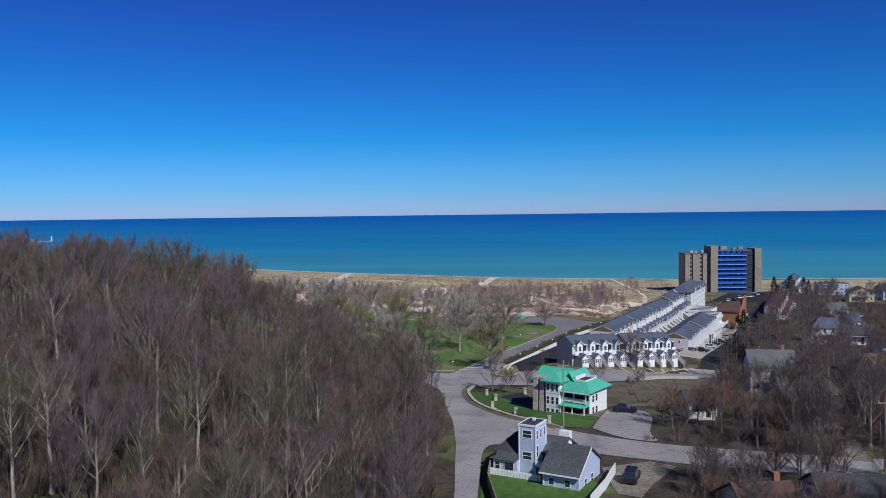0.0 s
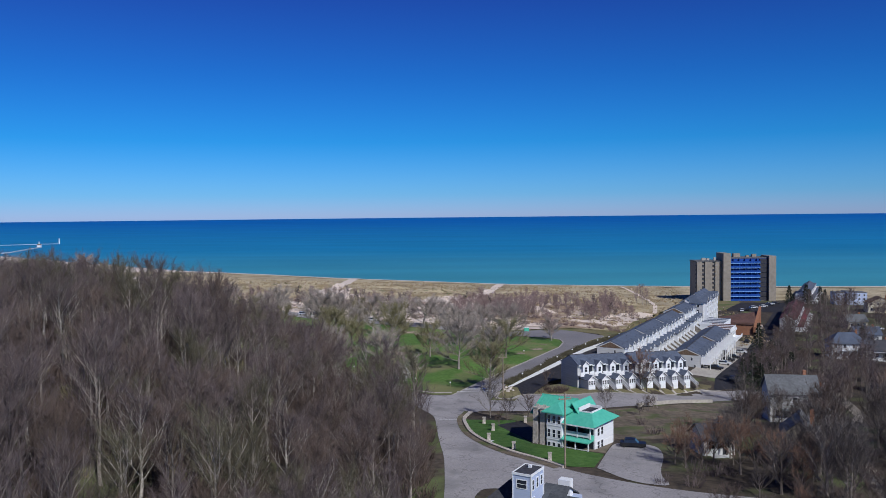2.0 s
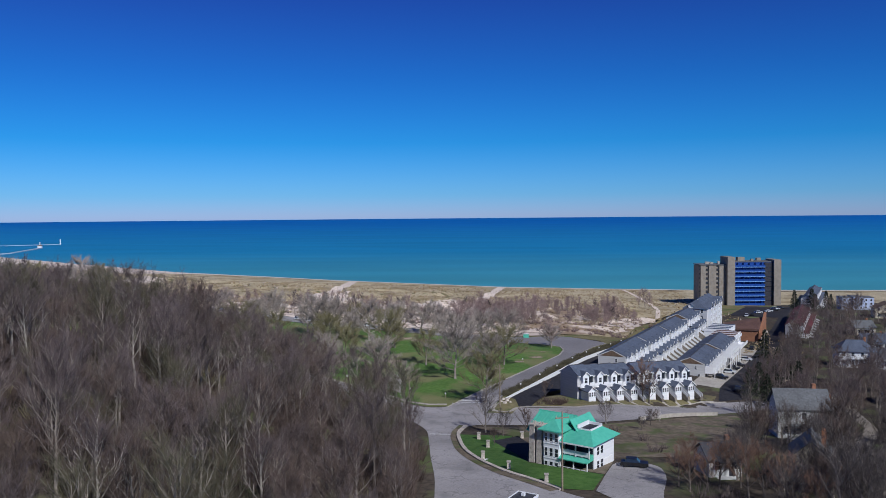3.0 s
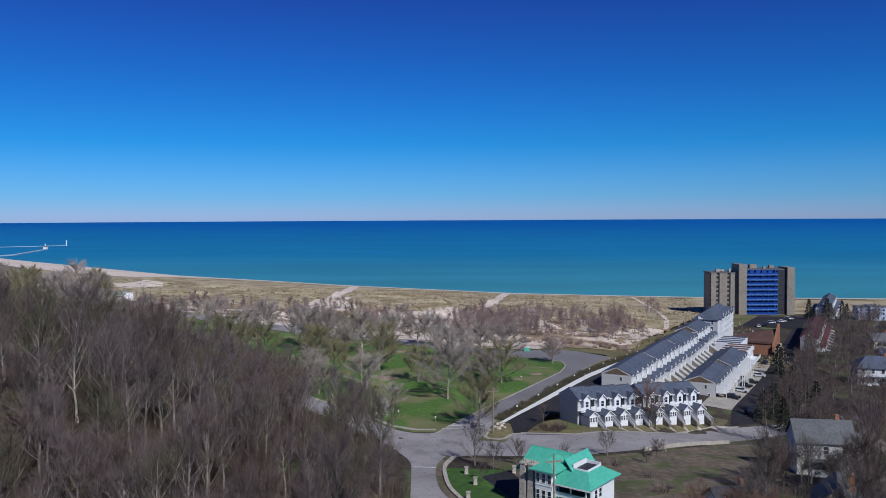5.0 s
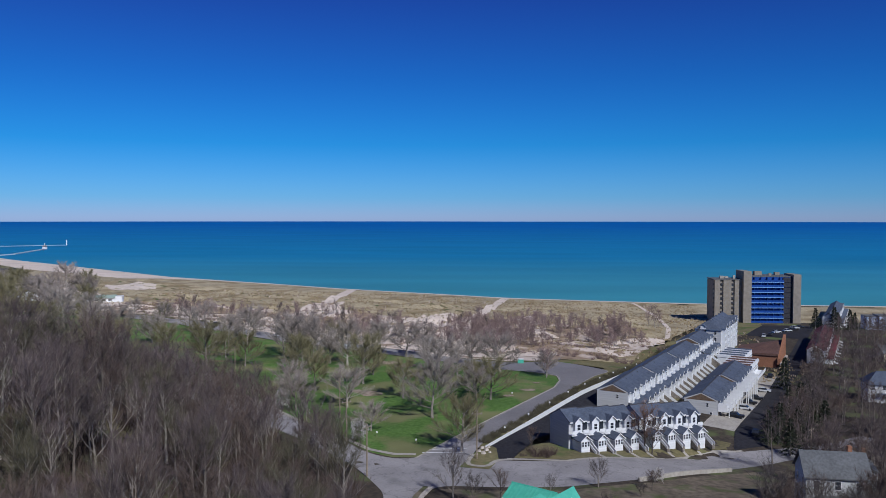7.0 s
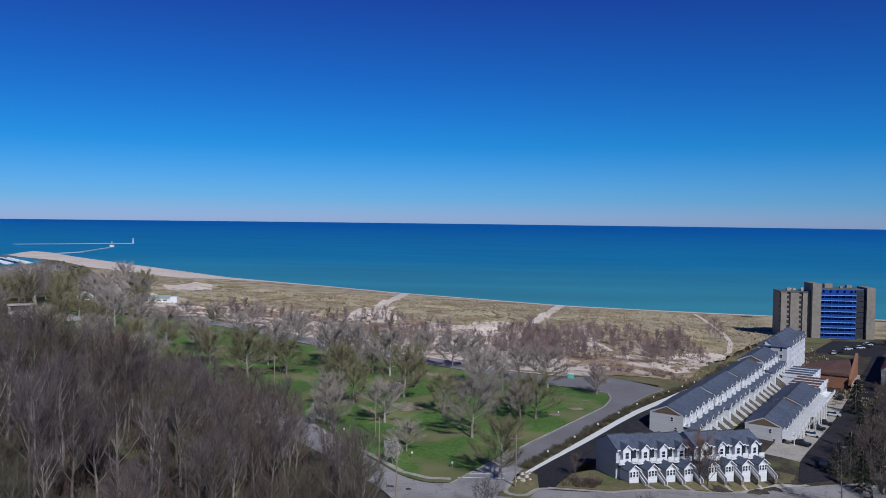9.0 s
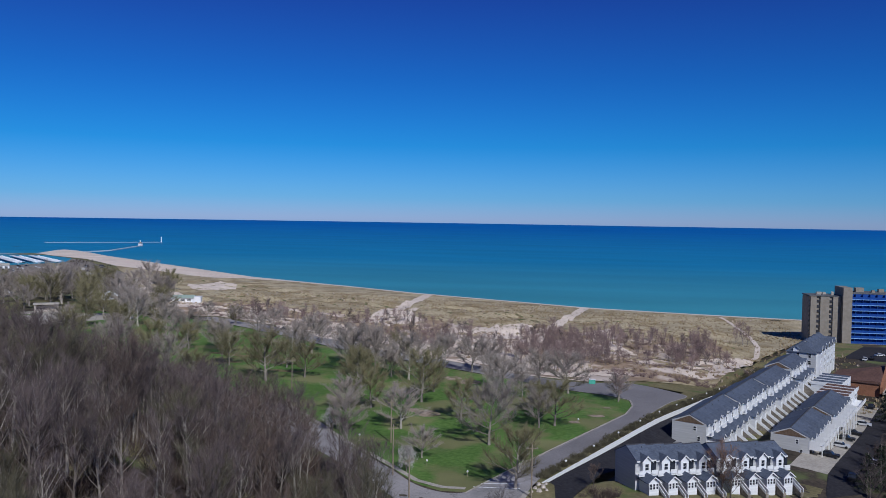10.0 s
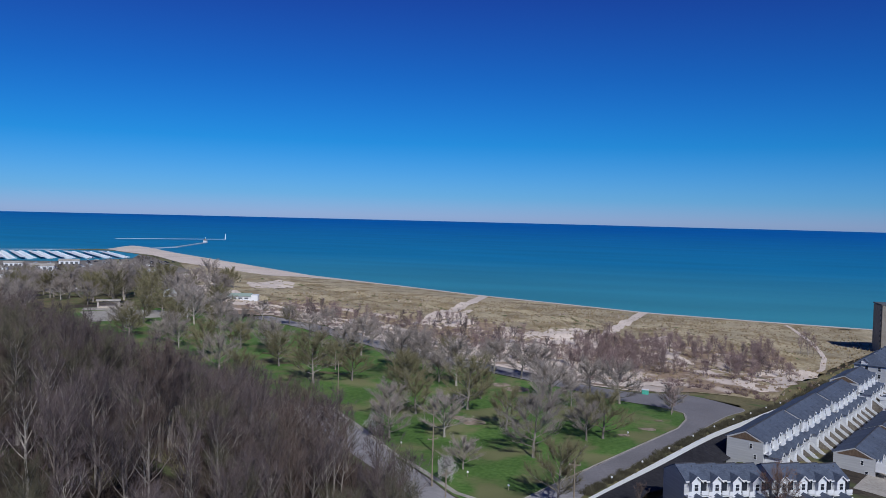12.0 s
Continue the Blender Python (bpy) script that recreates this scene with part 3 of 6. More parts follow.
def townhouse(m, width=4.6, label="white two-storey townhouse with slate-blue roof and gabled bay", group="townhouses", porch=True, deck=False, roof=None, end=False, drop=1.6, deep=7.2):
    """One unit of a terrace. Its front looks along -y; the floor of the porch stands over a raised base."""
    th = thing("townhouse", m, label, "townhouse", group)
    h, w, d = 5.3, width, deep
    part("wall", Shape().house_body(0, w, 0, d, -1.0 - drop, h, h + 1.75), SIDING, th)
    if end:
        part("gable_panel", Shape().hull([(-0.05, 0.5, h - 0.2), (0.0, 0.5, h - 0.2), (0.0, d - 0.5, h - 0.2), (-0.05, d - 0.5, h - 0.2)], [(-0.05, d / 2 - 0.1, h + 1.5), (0.0, d / 2 - 0.1, h + 1.5), (0.0, d / 2 + 0.1, h + 1.5), (-0.05, d / 2 + 0.1, h + 1.5)]), BROWN_ROOF, th, "brown shingled gable")
        for yy, zz in ((1.8, 1.0), (2.8, 3.4)):
            window(th, yy, zz, 0.6, 1.0, 0.0, "-x")
    part("roof", Shape().gable(0, w, -0.45, d + 0.45, h - 0.12, h + 2.0), roof or SLATE, th)
    part("roof_vent", Shape().box(w * 0.3, w * 0.3 + 0.28, d * 0.28, d * 0.28 + 0.28, h + 0.9, h + 1.25), GREY_ROOF, th)
    part("roof_pipe", Shape().tube([(w * 0.7, d * 0.36, h + 1.2), (w * 0.7, d * 0.36, h + 1.75)], [0.07, 0.07], 6), GREY_ROOF, th)
    part("ridge_cap", Shape().gable(0, w, d / 2 - 0.22, d / 2 + 0.22, h + 1.93, h + 2.05, "x", 0.05), DARK_ROOF, th)
    part("fascia", Shape().box(0, w, -0.5, -0.42, h - 0.34, h - 0.1), TRIM, th)
    bx = w * 0.5 - 1.1
    half = 1.8
    part("bay", Shape().house_body(bx, bx + half, -0.9, 0.3, 2.5, 5.2, 6.0, "y"), WHITE, th)
    part("bay_roof", Shape().gable(bx - 0.3, bx + half + 0.3, -1.2, 2.6, 5.15, 6.25, "y", 0.12), roof or SLATE, th)
    part("bay_trim", Shape().gable(bx - 0.32, bx + half + 0.32, -1.26, -1.2, 5.17, 6.27, "y", 0.22), TRIM, th)
    window(th, bx + half / 2, 3.5, 0.75, 1.15, -0.9)
    # dark balcony door, made large to stand for the recess shade too
    if not deck:
        part("door", Shape().box(bx + half + 0.25, bx + half + 1.75, -0.05, 0.02, 2.75, 4.75), GLASS, th)
    if porch:
        px = w * 0.5 - 1.35
        part("porch", Shape().house_body(px + 0.1, px + 2.2, -3.4, 0, -0.5 - drop, 2.0, 2.85, "y"), WHITE, th)
        part("porch_roof", Shape().gable(px - 0.3, px + 2.6, -3.8, 0.1, 1.9, 3.1, "y", 0.14), roof or SLATE, th, "dark slate porch roof")
        part("porch_trim", Shape().gable(px - 0.32, px + 2.62, -3.86, -3.8, 1.92, 3.12, "y", 0.22), TRIM, th)
        for k in range(3):
            window(th, px + 0.45 + 0.7 * k, 0.65, 0.42, 1.0, -3.4)
        part("balcony", Shape().box(0, w, -1.3, 0, 2.45, 2.62), TRIM, th)
        rail(th, [(0.05, -1.25, 2.62), (bx, -1.25, 2.62)])
        rail(th, [(bx + half, -1.25, 2.62), (w - 0.05, -1.25, 2.62)])
        stairs(th, px + 2.5, px + 3.2, -1.8, -3.8 - drop, 0.9, 0.5 - drop, 8 + int(drop))
    if deck:
        x1 = w - 1.5
        part("deck", Shape().box(0.1, x1, -3.0, 0, 2.4, 2.6), TRIM, th)
        rail(th, [(0.15, 0, 2.6), (0.15, -2.95, 2.6), (x1 - 0.05, -2.95, 2.6), (x1 - 0.05, 0, 2.6)])
        for x in (0.25, x1 - 0.15):
            part("post", Shape().box(x - 0.09, x + 0.09, -2.95, -2.77, -3.0, 2.4), TRIM, th)
        # near-black door colour carries the shadow under the deck
        part("garage_door", Shape().box(0.5, w - 1.6, -0.07, 0.02, -2.4, 1.9), DARK, th, "garage door darkened for the shadow under the deck")
        part("deck_door", Shape().box(bx + half + 0.3, bx + half + 1.8, -0.06, 0.02, 2.7, 4.6), GLASS, th)
        part("party_screen", Shape().box(-0.08, 0.08, -2.4, 0, 2.4, 4.6), TRIM, th)
    return th


def row_pose(x, y, z, ax, ay):
    """A pose whose x axis runs along (ax, ay)."""
    return Matrix.Translation((x, y, z)) @ Matrix.Rotation(math.atan2(ay, ax), 4, "Z")


# terrace along the cross street, in two blocks of four
AX, AY = 0.857, 0.515
OX, OY = AY, -AX
first = None
for k in range(8):
    d = 5.0 + k * 4.25 + (1.5 if k > 3 else 0)
    x, y = 7.4 + AX * d, 203.2 + AY * d
    m = row_pose(x, y, 0.3 - 0.25 * k, AX, AY)
    first = townhouse(m, 4.25, drop=1.5) if first is None else copy_thing(first, m)
# terrace along the retaining wall: blocks of five and a last one of four, each stepped a little forward
kinds = {}
for block, (s0, count, p0, lift) in enumerate(((49.5, 5, 14.6, 0.0), (78.0, 5, 15.3, 0.1), (106.5, 5, 16.0, 0.15), (137.0, 4, 16.4, 1.0))):
    for k in range(count):
        end = k == 0
        x, y = at_wall(s0 + 5.65 * k, p0)
        m = row_pose(x, y, -2.95 + lift, U[0], U[1])
        if end not in kinds:
            kinds[end] = townhouse(m, 5.65, "white townhouse with slate-blue roof and long porch stair" + (", brown gable end" if end else ""), "townhouses along the wall", end=end, drop=3.6, deep=8.4)
        else:
            copy_thing(kinds[end], m)
kinds = {}
for s0, p0, base in ((66.5, 34.6, -6.5), (93.4, 35.4, -6.0)):
    for k in range(5):
        end = k == 0
        x, y = at_wall(s0 + 5.3 * k, p0)
        m = row_pose(x, y, base, U[0], U[1])
        if end not in kinds:
            kinds[end] = townhouse(m, 5.3, "white townhouse with slate-blue roof and railed deck" + (", brown gable end" if end else ""), "townhouses by the parking court", False, True, end=end, drop=2.4, deep=9.0)
        else:
            copy_thing(kinds[end], m)


def tower(m):
    """The nine-storey block: a recessed blue balcony front between two tall piers, and a beige wing."""
    t = thing("apartment_tower", m, "beige concrete apartment tower with bright blue balconies", "apartment block")
    H = 28.5
    part("core", Shape().box(0, 27, 1.2, 16, -4, H - 2.5), PANEL, t)
    part("roof", Shape().box(-0.2, 27.2, 1.0, 16.2, H - 2.5, H - 2.0), GREY_ROOF, t)
    part("pier", Shape().box(-3.2, 1.2, -1.4, 12, -4, H + 0.8), PANEL, t)
    part("pier", Shape().box(24.0, 28.2, -1.4, 12, -4, H - 1.0), PANEL, t)
    part("recess", Shape().box(1.2, 24.0, 0.9, 1.2, -2, H - 2.6), BLUE_PANEL, t)
    for k in range(9):
        z = 0.6 + 2.85 * k
        b = part("balcony", Shape().box(1.2, 19.0, -0.9, 0.9, z, z + 1.15), BLUE_PANEL, t)
        part("slab_edge", Shape().box(1.2, 19.0, -1.05, 0.9, z - 0.32, z), PALE_BLUE, b)
        part("blue_wall", Shape().box(19.0, 24.0, 0.2, 0.9, z - 0.2, z + 2.4), DARK, t)
        for q in range(5):
            part("balcony_divider", Shape().box(3.0 + 3.5 * q, 3.2 + 3.5 * q, -0.7, 0.9, z + 1.15, z + 2.5), BLUE_PANEL, b)
    part("wing", Shape().box(-18.6, -3.2, 2.0, 14, -4, H - 4.5), PANEL, t)
    for q, (a, b2) in enumerate(((-18.2, -15.2), (-13.4, -9.0), (-7.2, -3.4))):
        part("wing_panel", Shape().box(a, b2, 1.2, 2.0, -4, H - 4.2), PANEL, t)
    for k in range(9):
        z = 0.6 + 2.6 * k
        for a, b2 in ((-15.0, -13.6), (-8.8, -7.4), (-18.9, -18.6)):
            part("wing_balcony", Shape().box(a, b2, 1.4, 2.0, z, z + 1.0), DARK, t)
    for x, y, a, h in ((-14, 6, 2.2, 1.4), (-10, 9, 1.6, 1.0), (-7, 5, 1.2, 1.8), (-12, 11, 3.0, 0.9)):
        part("roof_unit", Shape().box(x, x + a, y, y + a * 0.7, H - 3.7, H - 3.7 + h), CONCRETE, t)
    for x, y, a, h in ((6, 8, 4, 2.2), (13, 6, 1.6, 1.2), (18, 10, 2.6, 1.6)):
        part("roof_unit", Shape().box(x, x + a, y, y + a * 0.8, H - 2.0, H - 2.0 + h), PANEL, t)
    part("wing_roof", Shape().box(-18.9, -3.2, 1.0, 14.2, H - 4.2, H - 3.7), GREY_ROOF, t)
    return t


tower(Matrix.Translation((125.5, 495, -10.4)) @ Matrix.Rotation(radians(4), 4, "Z"))


def green_house(m):
    """Three-storey house: stone chimneys, square bay tower, porches, green metal roof. x runs along the street front."""
    g = thing("green_roofed_house", m, "pale grey three-storey house with bright green metal roof and stone chimneys", "house")
    part("wall", Shape().box(0, 6.4, 0.6, 7.5, -1.5, 5.4), GREY_WALL, g)
    part("wing_wall", Shape().box(6.0, 11.4, 0.4, 7.8, -1.5, 4.6), WHITE, g)
    part("main_roof", Shape().gable(-1.0, 6.4, -0.6, 8.4, 5.2, 7.7, "x", 0.2), GREEN_ROOF, g)
    part("roof_seam", Shape().gable(-1.05, 6.45, 3.8, 4.0, 7.7, 7.82, "x", 0.1), GREEN_ROOF, g)
    part("bay_tower", Shape().box(3.0, 6.0, -1.6, 1, -1.5, 6.3), WHITE, g)
    for z in (1.25, 3.75):
        part("string_course", Shape().box(2.95, 6.05, -1.66, -1.6, z, z + 0.16), TRIM, g)
    part("stone_base", Shape().box(2.9, 6.1, -1.72, -1.6, -1.5, -0.75), STONE, g)
    part("wing_base", Shape().box(6.0, 11.45, -1.76, -1.7, -1.5, -0.9), STONE, g)
    part("tower_roof", Shape().hip(2.3, 6.8, -2.3, 4.4, 6.2, 7.6, 1.9), GREEN_ROOF, g)
    part("cross_roof", Shape().gable(4.6, 8.6, 1.0, 8.2, 5.0, 7.6, "y", 0.2), GREEN_ROOF, g)
    part("wing_roof", Shape().hull([(6.0, -1.6, 4.5), (12.3, -1.6, 4.5), (12.3, 8.6, 4.5), (6.0, 8.6, 4.5)], [(6.0, 1.6, 6.1), (10.2, 1.6, 6.1), (10.2, 5.8, 6.1), (6.0, 5.8, 6.1)]), GREEN_ROOF, g)
    part("roof_deck", Shape().box(7.9, 10.0, 1.8, 5.6, 6.1, 6.16), DARK, g)
    for x0, x1, y0, y1, z in ((7.6, 7.8, 1.7, 5.8, 6.8), (7.8, 10.2, 5.6, 5.8, 6.6), (10.0, 10.2, 1.7, 5.6, 6.35), (7.8, 10.0, 1.6, 1.8, 6.3)):
        part("deck_parapet", Shape().box(x0, x1, y0, y1, 6.0, z), TRIM, g)
    part("porch_roof", Shape().hull([(6.0, -1.9, 1.6), (11.3, -1.9, 1.6), (11.3, 0.4, 1.7), (6.0, 0.4, 1.7)], [(6.0, -1.9, 1.75), (11.3, -1.9, 1.75), (11.3, 0.4, 2.6), (6.0, 0.4, 2.6)]), GREEN_ROOF, g)
    part("porch_base", Shape().box(6.0, 11.3, -1.7, 0.4, -1.5, -0.5), GREY_WALL, g)
    for x in (6.2, 8.7, 11.2):
        part("porch_post", Shape().box(x - 0.09, x + 0.09, -1.7, -1.52, -0.5, 1.65), TRIM, g)
        part("porch_post", Shape().box(x - 0.09, x + 0.09, -1.0, -0.82, 2.2, 4.5), TRIM, g)
    rail(g, [(6.1, -0.9, 2.25), (11.3, -0.9, 2.25)])
    # dark glass sheets stand for the shadow inside the two porches
    part("lower_porch_glazing", Shape().box(6.1, 11.2, 0.32, 0.39, -0.5, 1.6), GLASS, g)
    part("upper_porch_glazing", Shape().box(6.1, 11.2, 0.32, 0.39, 2.7, 4.4), GLASS, g)
    for x in (0.1, 1.55):
        c = part("chimney", Shape().hull([(x - 0.12, -1.5, -1.5), (x + 1.02, -1.5, -1.5), (x + 1.02, 0.6, -1.5), (x - 0.12, 0.6, -1.5)], [(x, -1.35, 6.3), (x + 0.9, -1.35, 6.3), (x + 0.9, 0.5, 6.3), (x, 0.5, 6.3)]), STONE, g)
        part("chimney_cap", Shape().box(x - 0.08, x + 0.98, -1.43, 0.58, 6.3, 6.5), CONCRETE, c)
        for q in (0.25, 0.65):
            part("flue", Shape().tube([(x + q, -0.5, 6.5), (x + q, -0.5, 6.95)], [0.15, 0.12], 8), STONE, c)
    for k in range(13):
        x = -0.8 + 0.58 * k
        part("standing_seam", Shape().hull([(x, -0.62, 5.19), (x + 0.07, -0.62, 5.19), (x + 0.07, 3.9, 7.7), (x, 3.9, 7.7)], [(x, -0.62, 5.26), (x + 0.07, -0.62, 5.26), (x + 0.07, 3.9, 7.77), (x, 3.9, 7.77)]), GREEN_ROOF, g)
    for k in range(5):
        x = 6.6 + 1.1 * k
        part("baluster", Shape().box(x - 0.05, x + 0.05, -0.95, -0.87, 2.25, 3.1), TRIM, g)
        part("porch_lattice", Shape().box(x - 0.04, x + 0.04, -1.74, -1.68, -0.5, 0.4), TRIM, g)
    part("porch_rail", Shape().box(6.0, 11.3, -1.75, -1.67, 0.36, 0.46), TRIM, g)
    part("fascia", Shape().box(6.0, 12.3, -1.66, -1.6, 4.28, 4.5), TRIM, g)
    for z in (-0.6, 1.7, 4.2):
        for x in (3.5, 4.5, 5.5):
            window(g, x, z, 0.55, 1.35, -1.6)
    for z in (2.3, 0.0):
        for y in (1.8, 3.2):
            window(g, y, z, 0.8, 1.3, 11.4, "+x")
    for y in (0.0,):
        for z in (-0.4, 2.0, 4.3):
            window(g, y - 0.3, z, 0.55, 1.3, 6.0, "+x")
    window(g, 2.6, -0.4, 0.4, 1.3, 0.6)
    window(g, 2.6, 2.0, 0.4, 1.3, 0.6)
    part("garage_door", Shape().box(11.4, 11.45, 4.0, 7.2, -1.2, 1.1), TRIM, g)
    return g


gh = green_house(row_pose(-0.5, 148.2, 2.6, 0.84, -0.54))


def blue_house(m):
    """Blue-grey house with a square look-out tower. x runs to the right along its front."""
    b = thing("blue_house", m, "blue-grey clapboard house with square lookout tower and grey roofs", "house")
    part("wall", Shape().box(-4.1, 0.2, 0.5, 8, -1.2, 2.7), BLUE_WALL, b)
    # darker than the other roofs: its shadow side is put into the colour
    part("hip_roof", Shape().hip(-4.6, 0.5, -0.1, 8.6, 2.6, 5.0, 2.3), DARK_ROOF, b)
    part("tower", Shape().box(-0.3, 2.2, -0.3, 3.6, -1.2, 6.9), BLUE_WALL, b)
    for x0, x1, y0, y1 in ((-0.4, 2.3, -0.4, -0.28), (2.18, 2.3, -0.28, 3.58), (-0.4, -0.28, -0.28, 3.58), (-0.4, 2.3, 3.58, 3.7)):
        part("tower_parapet", Shape().box(x0, x1, y0, y1, 6.8, 7.08), TRIM, b)
    part("tower_roof", Shape().box(-0.28, 2.18, -0.28, 3.58, 6.9, 7.0), DARK_ROOF, b)
    for x, y in ((2.16, -0.36), (-0.36, -0.36), (2.16, 3.52)):
        part("corner_board", Shape().box(x, x + 0.12, y, y + 0.12, -1, 6.8), TRIM, b)
    window(b, 0.95, 5.2, 1.3, 1.0, -0.3)
    window(b, 0.95, 2.1, 1.3, 1.0, -0.3)
    for y in (0.3, 1.6, 2.9):
        window(b, y, 5.0, 0.5, 1.2, 2.2, "+x")
    window(b, 0.4, 2.4, 0.6, 1.6, 2.2, "+x")
    part("middle_wall", Shape().box(2.2, 6, 2.6, 7.5, -1.2, 2.8), BLUE_WALL, b)
    part("middle_roof", Shape().gable(1.8, 5.2, 2.0, 8.6, 2.6, 4.4), BH_ROOF, b)
    part("deck", Shape().box(2.2, 4.6, -0.6, 2.6, 1.0, 1.2), WOOD, b)
    rail(b, [(2.3, -0.55, 1.2), (4.55, -0.55, 1.2)])
    part("garage_wall", Shape().house_body(4.8, 9.8, -3.6, 5.0, -1.6, 2.1, 4.6), BLUE_WALL, b)
    part("garage_roof", Shape().gable(4.3, 10.1, -4.2, 5.6, 1.95, 4.9), BH_ROOF, b)
    part("chimney", Shape().box(3.4, 5.0, 5.6, 6.8, 1.5, 5.0), TRIM, b)
    for x in (5.9, 8.2):
        window(b, x, 0.3, 0.7, 0.9, -3.6)
    for y in (-1.0, 1.6):
        window(b, y, -0.4, 0.8, 1.3, 9.8, "+x")
    part("entry_roof", Shape().hull([(-4.5, -1.6, 1.9), (-0.3, -1.6, 1.9), (-0.3, 0.5, 1.9), (-4.5, 0.5, 1.9)], [(-3.9, -0.9, 2.0), (-0.3, -0.9, 2.0), (-0.3, 0.5, 3.1), (-3.7, 0.5, 3.1)]), BH_ROOF, b, "low grey porch roof")
    part("entry_wall", Shape().box(-4.0, -0.3, -1.2, 0.5, -1.2, 1.9), BLUE_WALL, b)
    window(b, -3.3, 0.4, 0.7, 1.1, -1.2)
    window(b, -1.5, -0.4, 1.4, 1.9, -1.2, bars=0)
    for k in range(17):
        x = -3.7 + 0.46 * k
        part("picket", Shape().box(x - 0.2, x + 0.2, -2.45, -2.38, -0.8, 0.85), TRIM, b)
    part("picket_rail", Shape().box(-3.9, 3.9, -2.48, -2.45, 0.55, 0.67), TRIM, b)
    # dark glass panel painting in the shade behind the deck
    part("deck_shade", Shape().box(2.25, 4.75, 2.4, 2.58, -1.0, 2.4), GLASS, b, "dark panel standing for the shade behind the deck")
    part("roof_box", Shape().box(0.6, 1.0, 2.4, 2.8, 7.0, 7.35), TRIM, b)
    for x, z0, z1 in ((4.75, -1.6, 2.2), (9.85, -1.6, 2.2)):
        part("corner_board", Shape().box(x - 0.07, x + 0.07, -3.68, -3.55, z0, z1), TRIM, b)
    part("eave_board", Shape().box(4.3, 10.1, -4.26, -4.2, 1.75, 1.97), TRIM, b)
    part("gable_board", Shape().hull([(10.1, -4.2, 1.7), (10.16, -4.2, 1.7), (10.16, 0.7, 4.65), (10.1, 0.7, 4.65)], [(10.1, -4.2, 1.97), (10.16, -4.2, 1.97), (10.16, 0.7, 4.92), (10.1, 0.7, 4.92)]), TRIM, b)
    return b


blue_house(row_pose(-4.6, 103.4, 4.3, 0.9, -0.43))


def house(m, w, d, eave, ridge, wall, roof, label, along="x", chimney=True, hip=False):
    h = thing("house", m, label, "house", "houses of the town")
    if hip:
        part("wall", Shape().box(0, w, 0, d, -2, eave), wall, h)
        part("roof", Shape().hip(-0.5, w + 0.5, -0.5, d + 0.5, eave - 0.1, ridge, min(w, d) * 0.42), roof, h)
    else:
        part("wall", Shape().house_body(0, w, 0, d, -2, eave, ridge - 0.25, along), wall, h)
        part("roof", Shape().gable(-0.4, w + 0.4, -0.4, d + 0.4, eave - 0.1, ridge, along), roof, h)
    storeys = 2 if eave > 4.5 else 1
    for s in range(storeys):
        z = 0.9 + 2.7 * s
        n = max(2, int(w / 2.6))
        for k in range(n):
            window(h, w * (k + 0.5) / n, z, 0.9, 1.3, 0.0)
        for k in range(2):
            window(h, d * (k + 0.5) / 2, z, 0.8, 1.3, 0.0, "-x")
    part("door", Shape().box(w * 0.5 - 0.5 + 1.1, w * 0.5 + 0.5 + 1.1, -0.05, 0.02, -0.2, 1.9), DARK, h)
    part("porch_floor", Shape().box(w * 0.2, w * 0.8, -1.6, 0, -1.0, -0.2), wall, h)
    part("porch_roof", Shape().box(w * 0.2, w * 0.8, -1.7, 0, 2.4, 2.55), roof, h)
    if chimney:
        part("chimney", Shape().box(w * 0.75, w * 0.75 + 0.7, d * 0.5, d * 0.5 + 0.7, eave, ridge + 0.9), BRICK, h)
    return h


def set_house(x, y, turn, *rest, **kw):
    return house(Matrix.Translation((x, y, ground(x, y) + 0.3)) @ Matrix.Rotation(radians(turn), 4, "Z"), *rest, **kw)




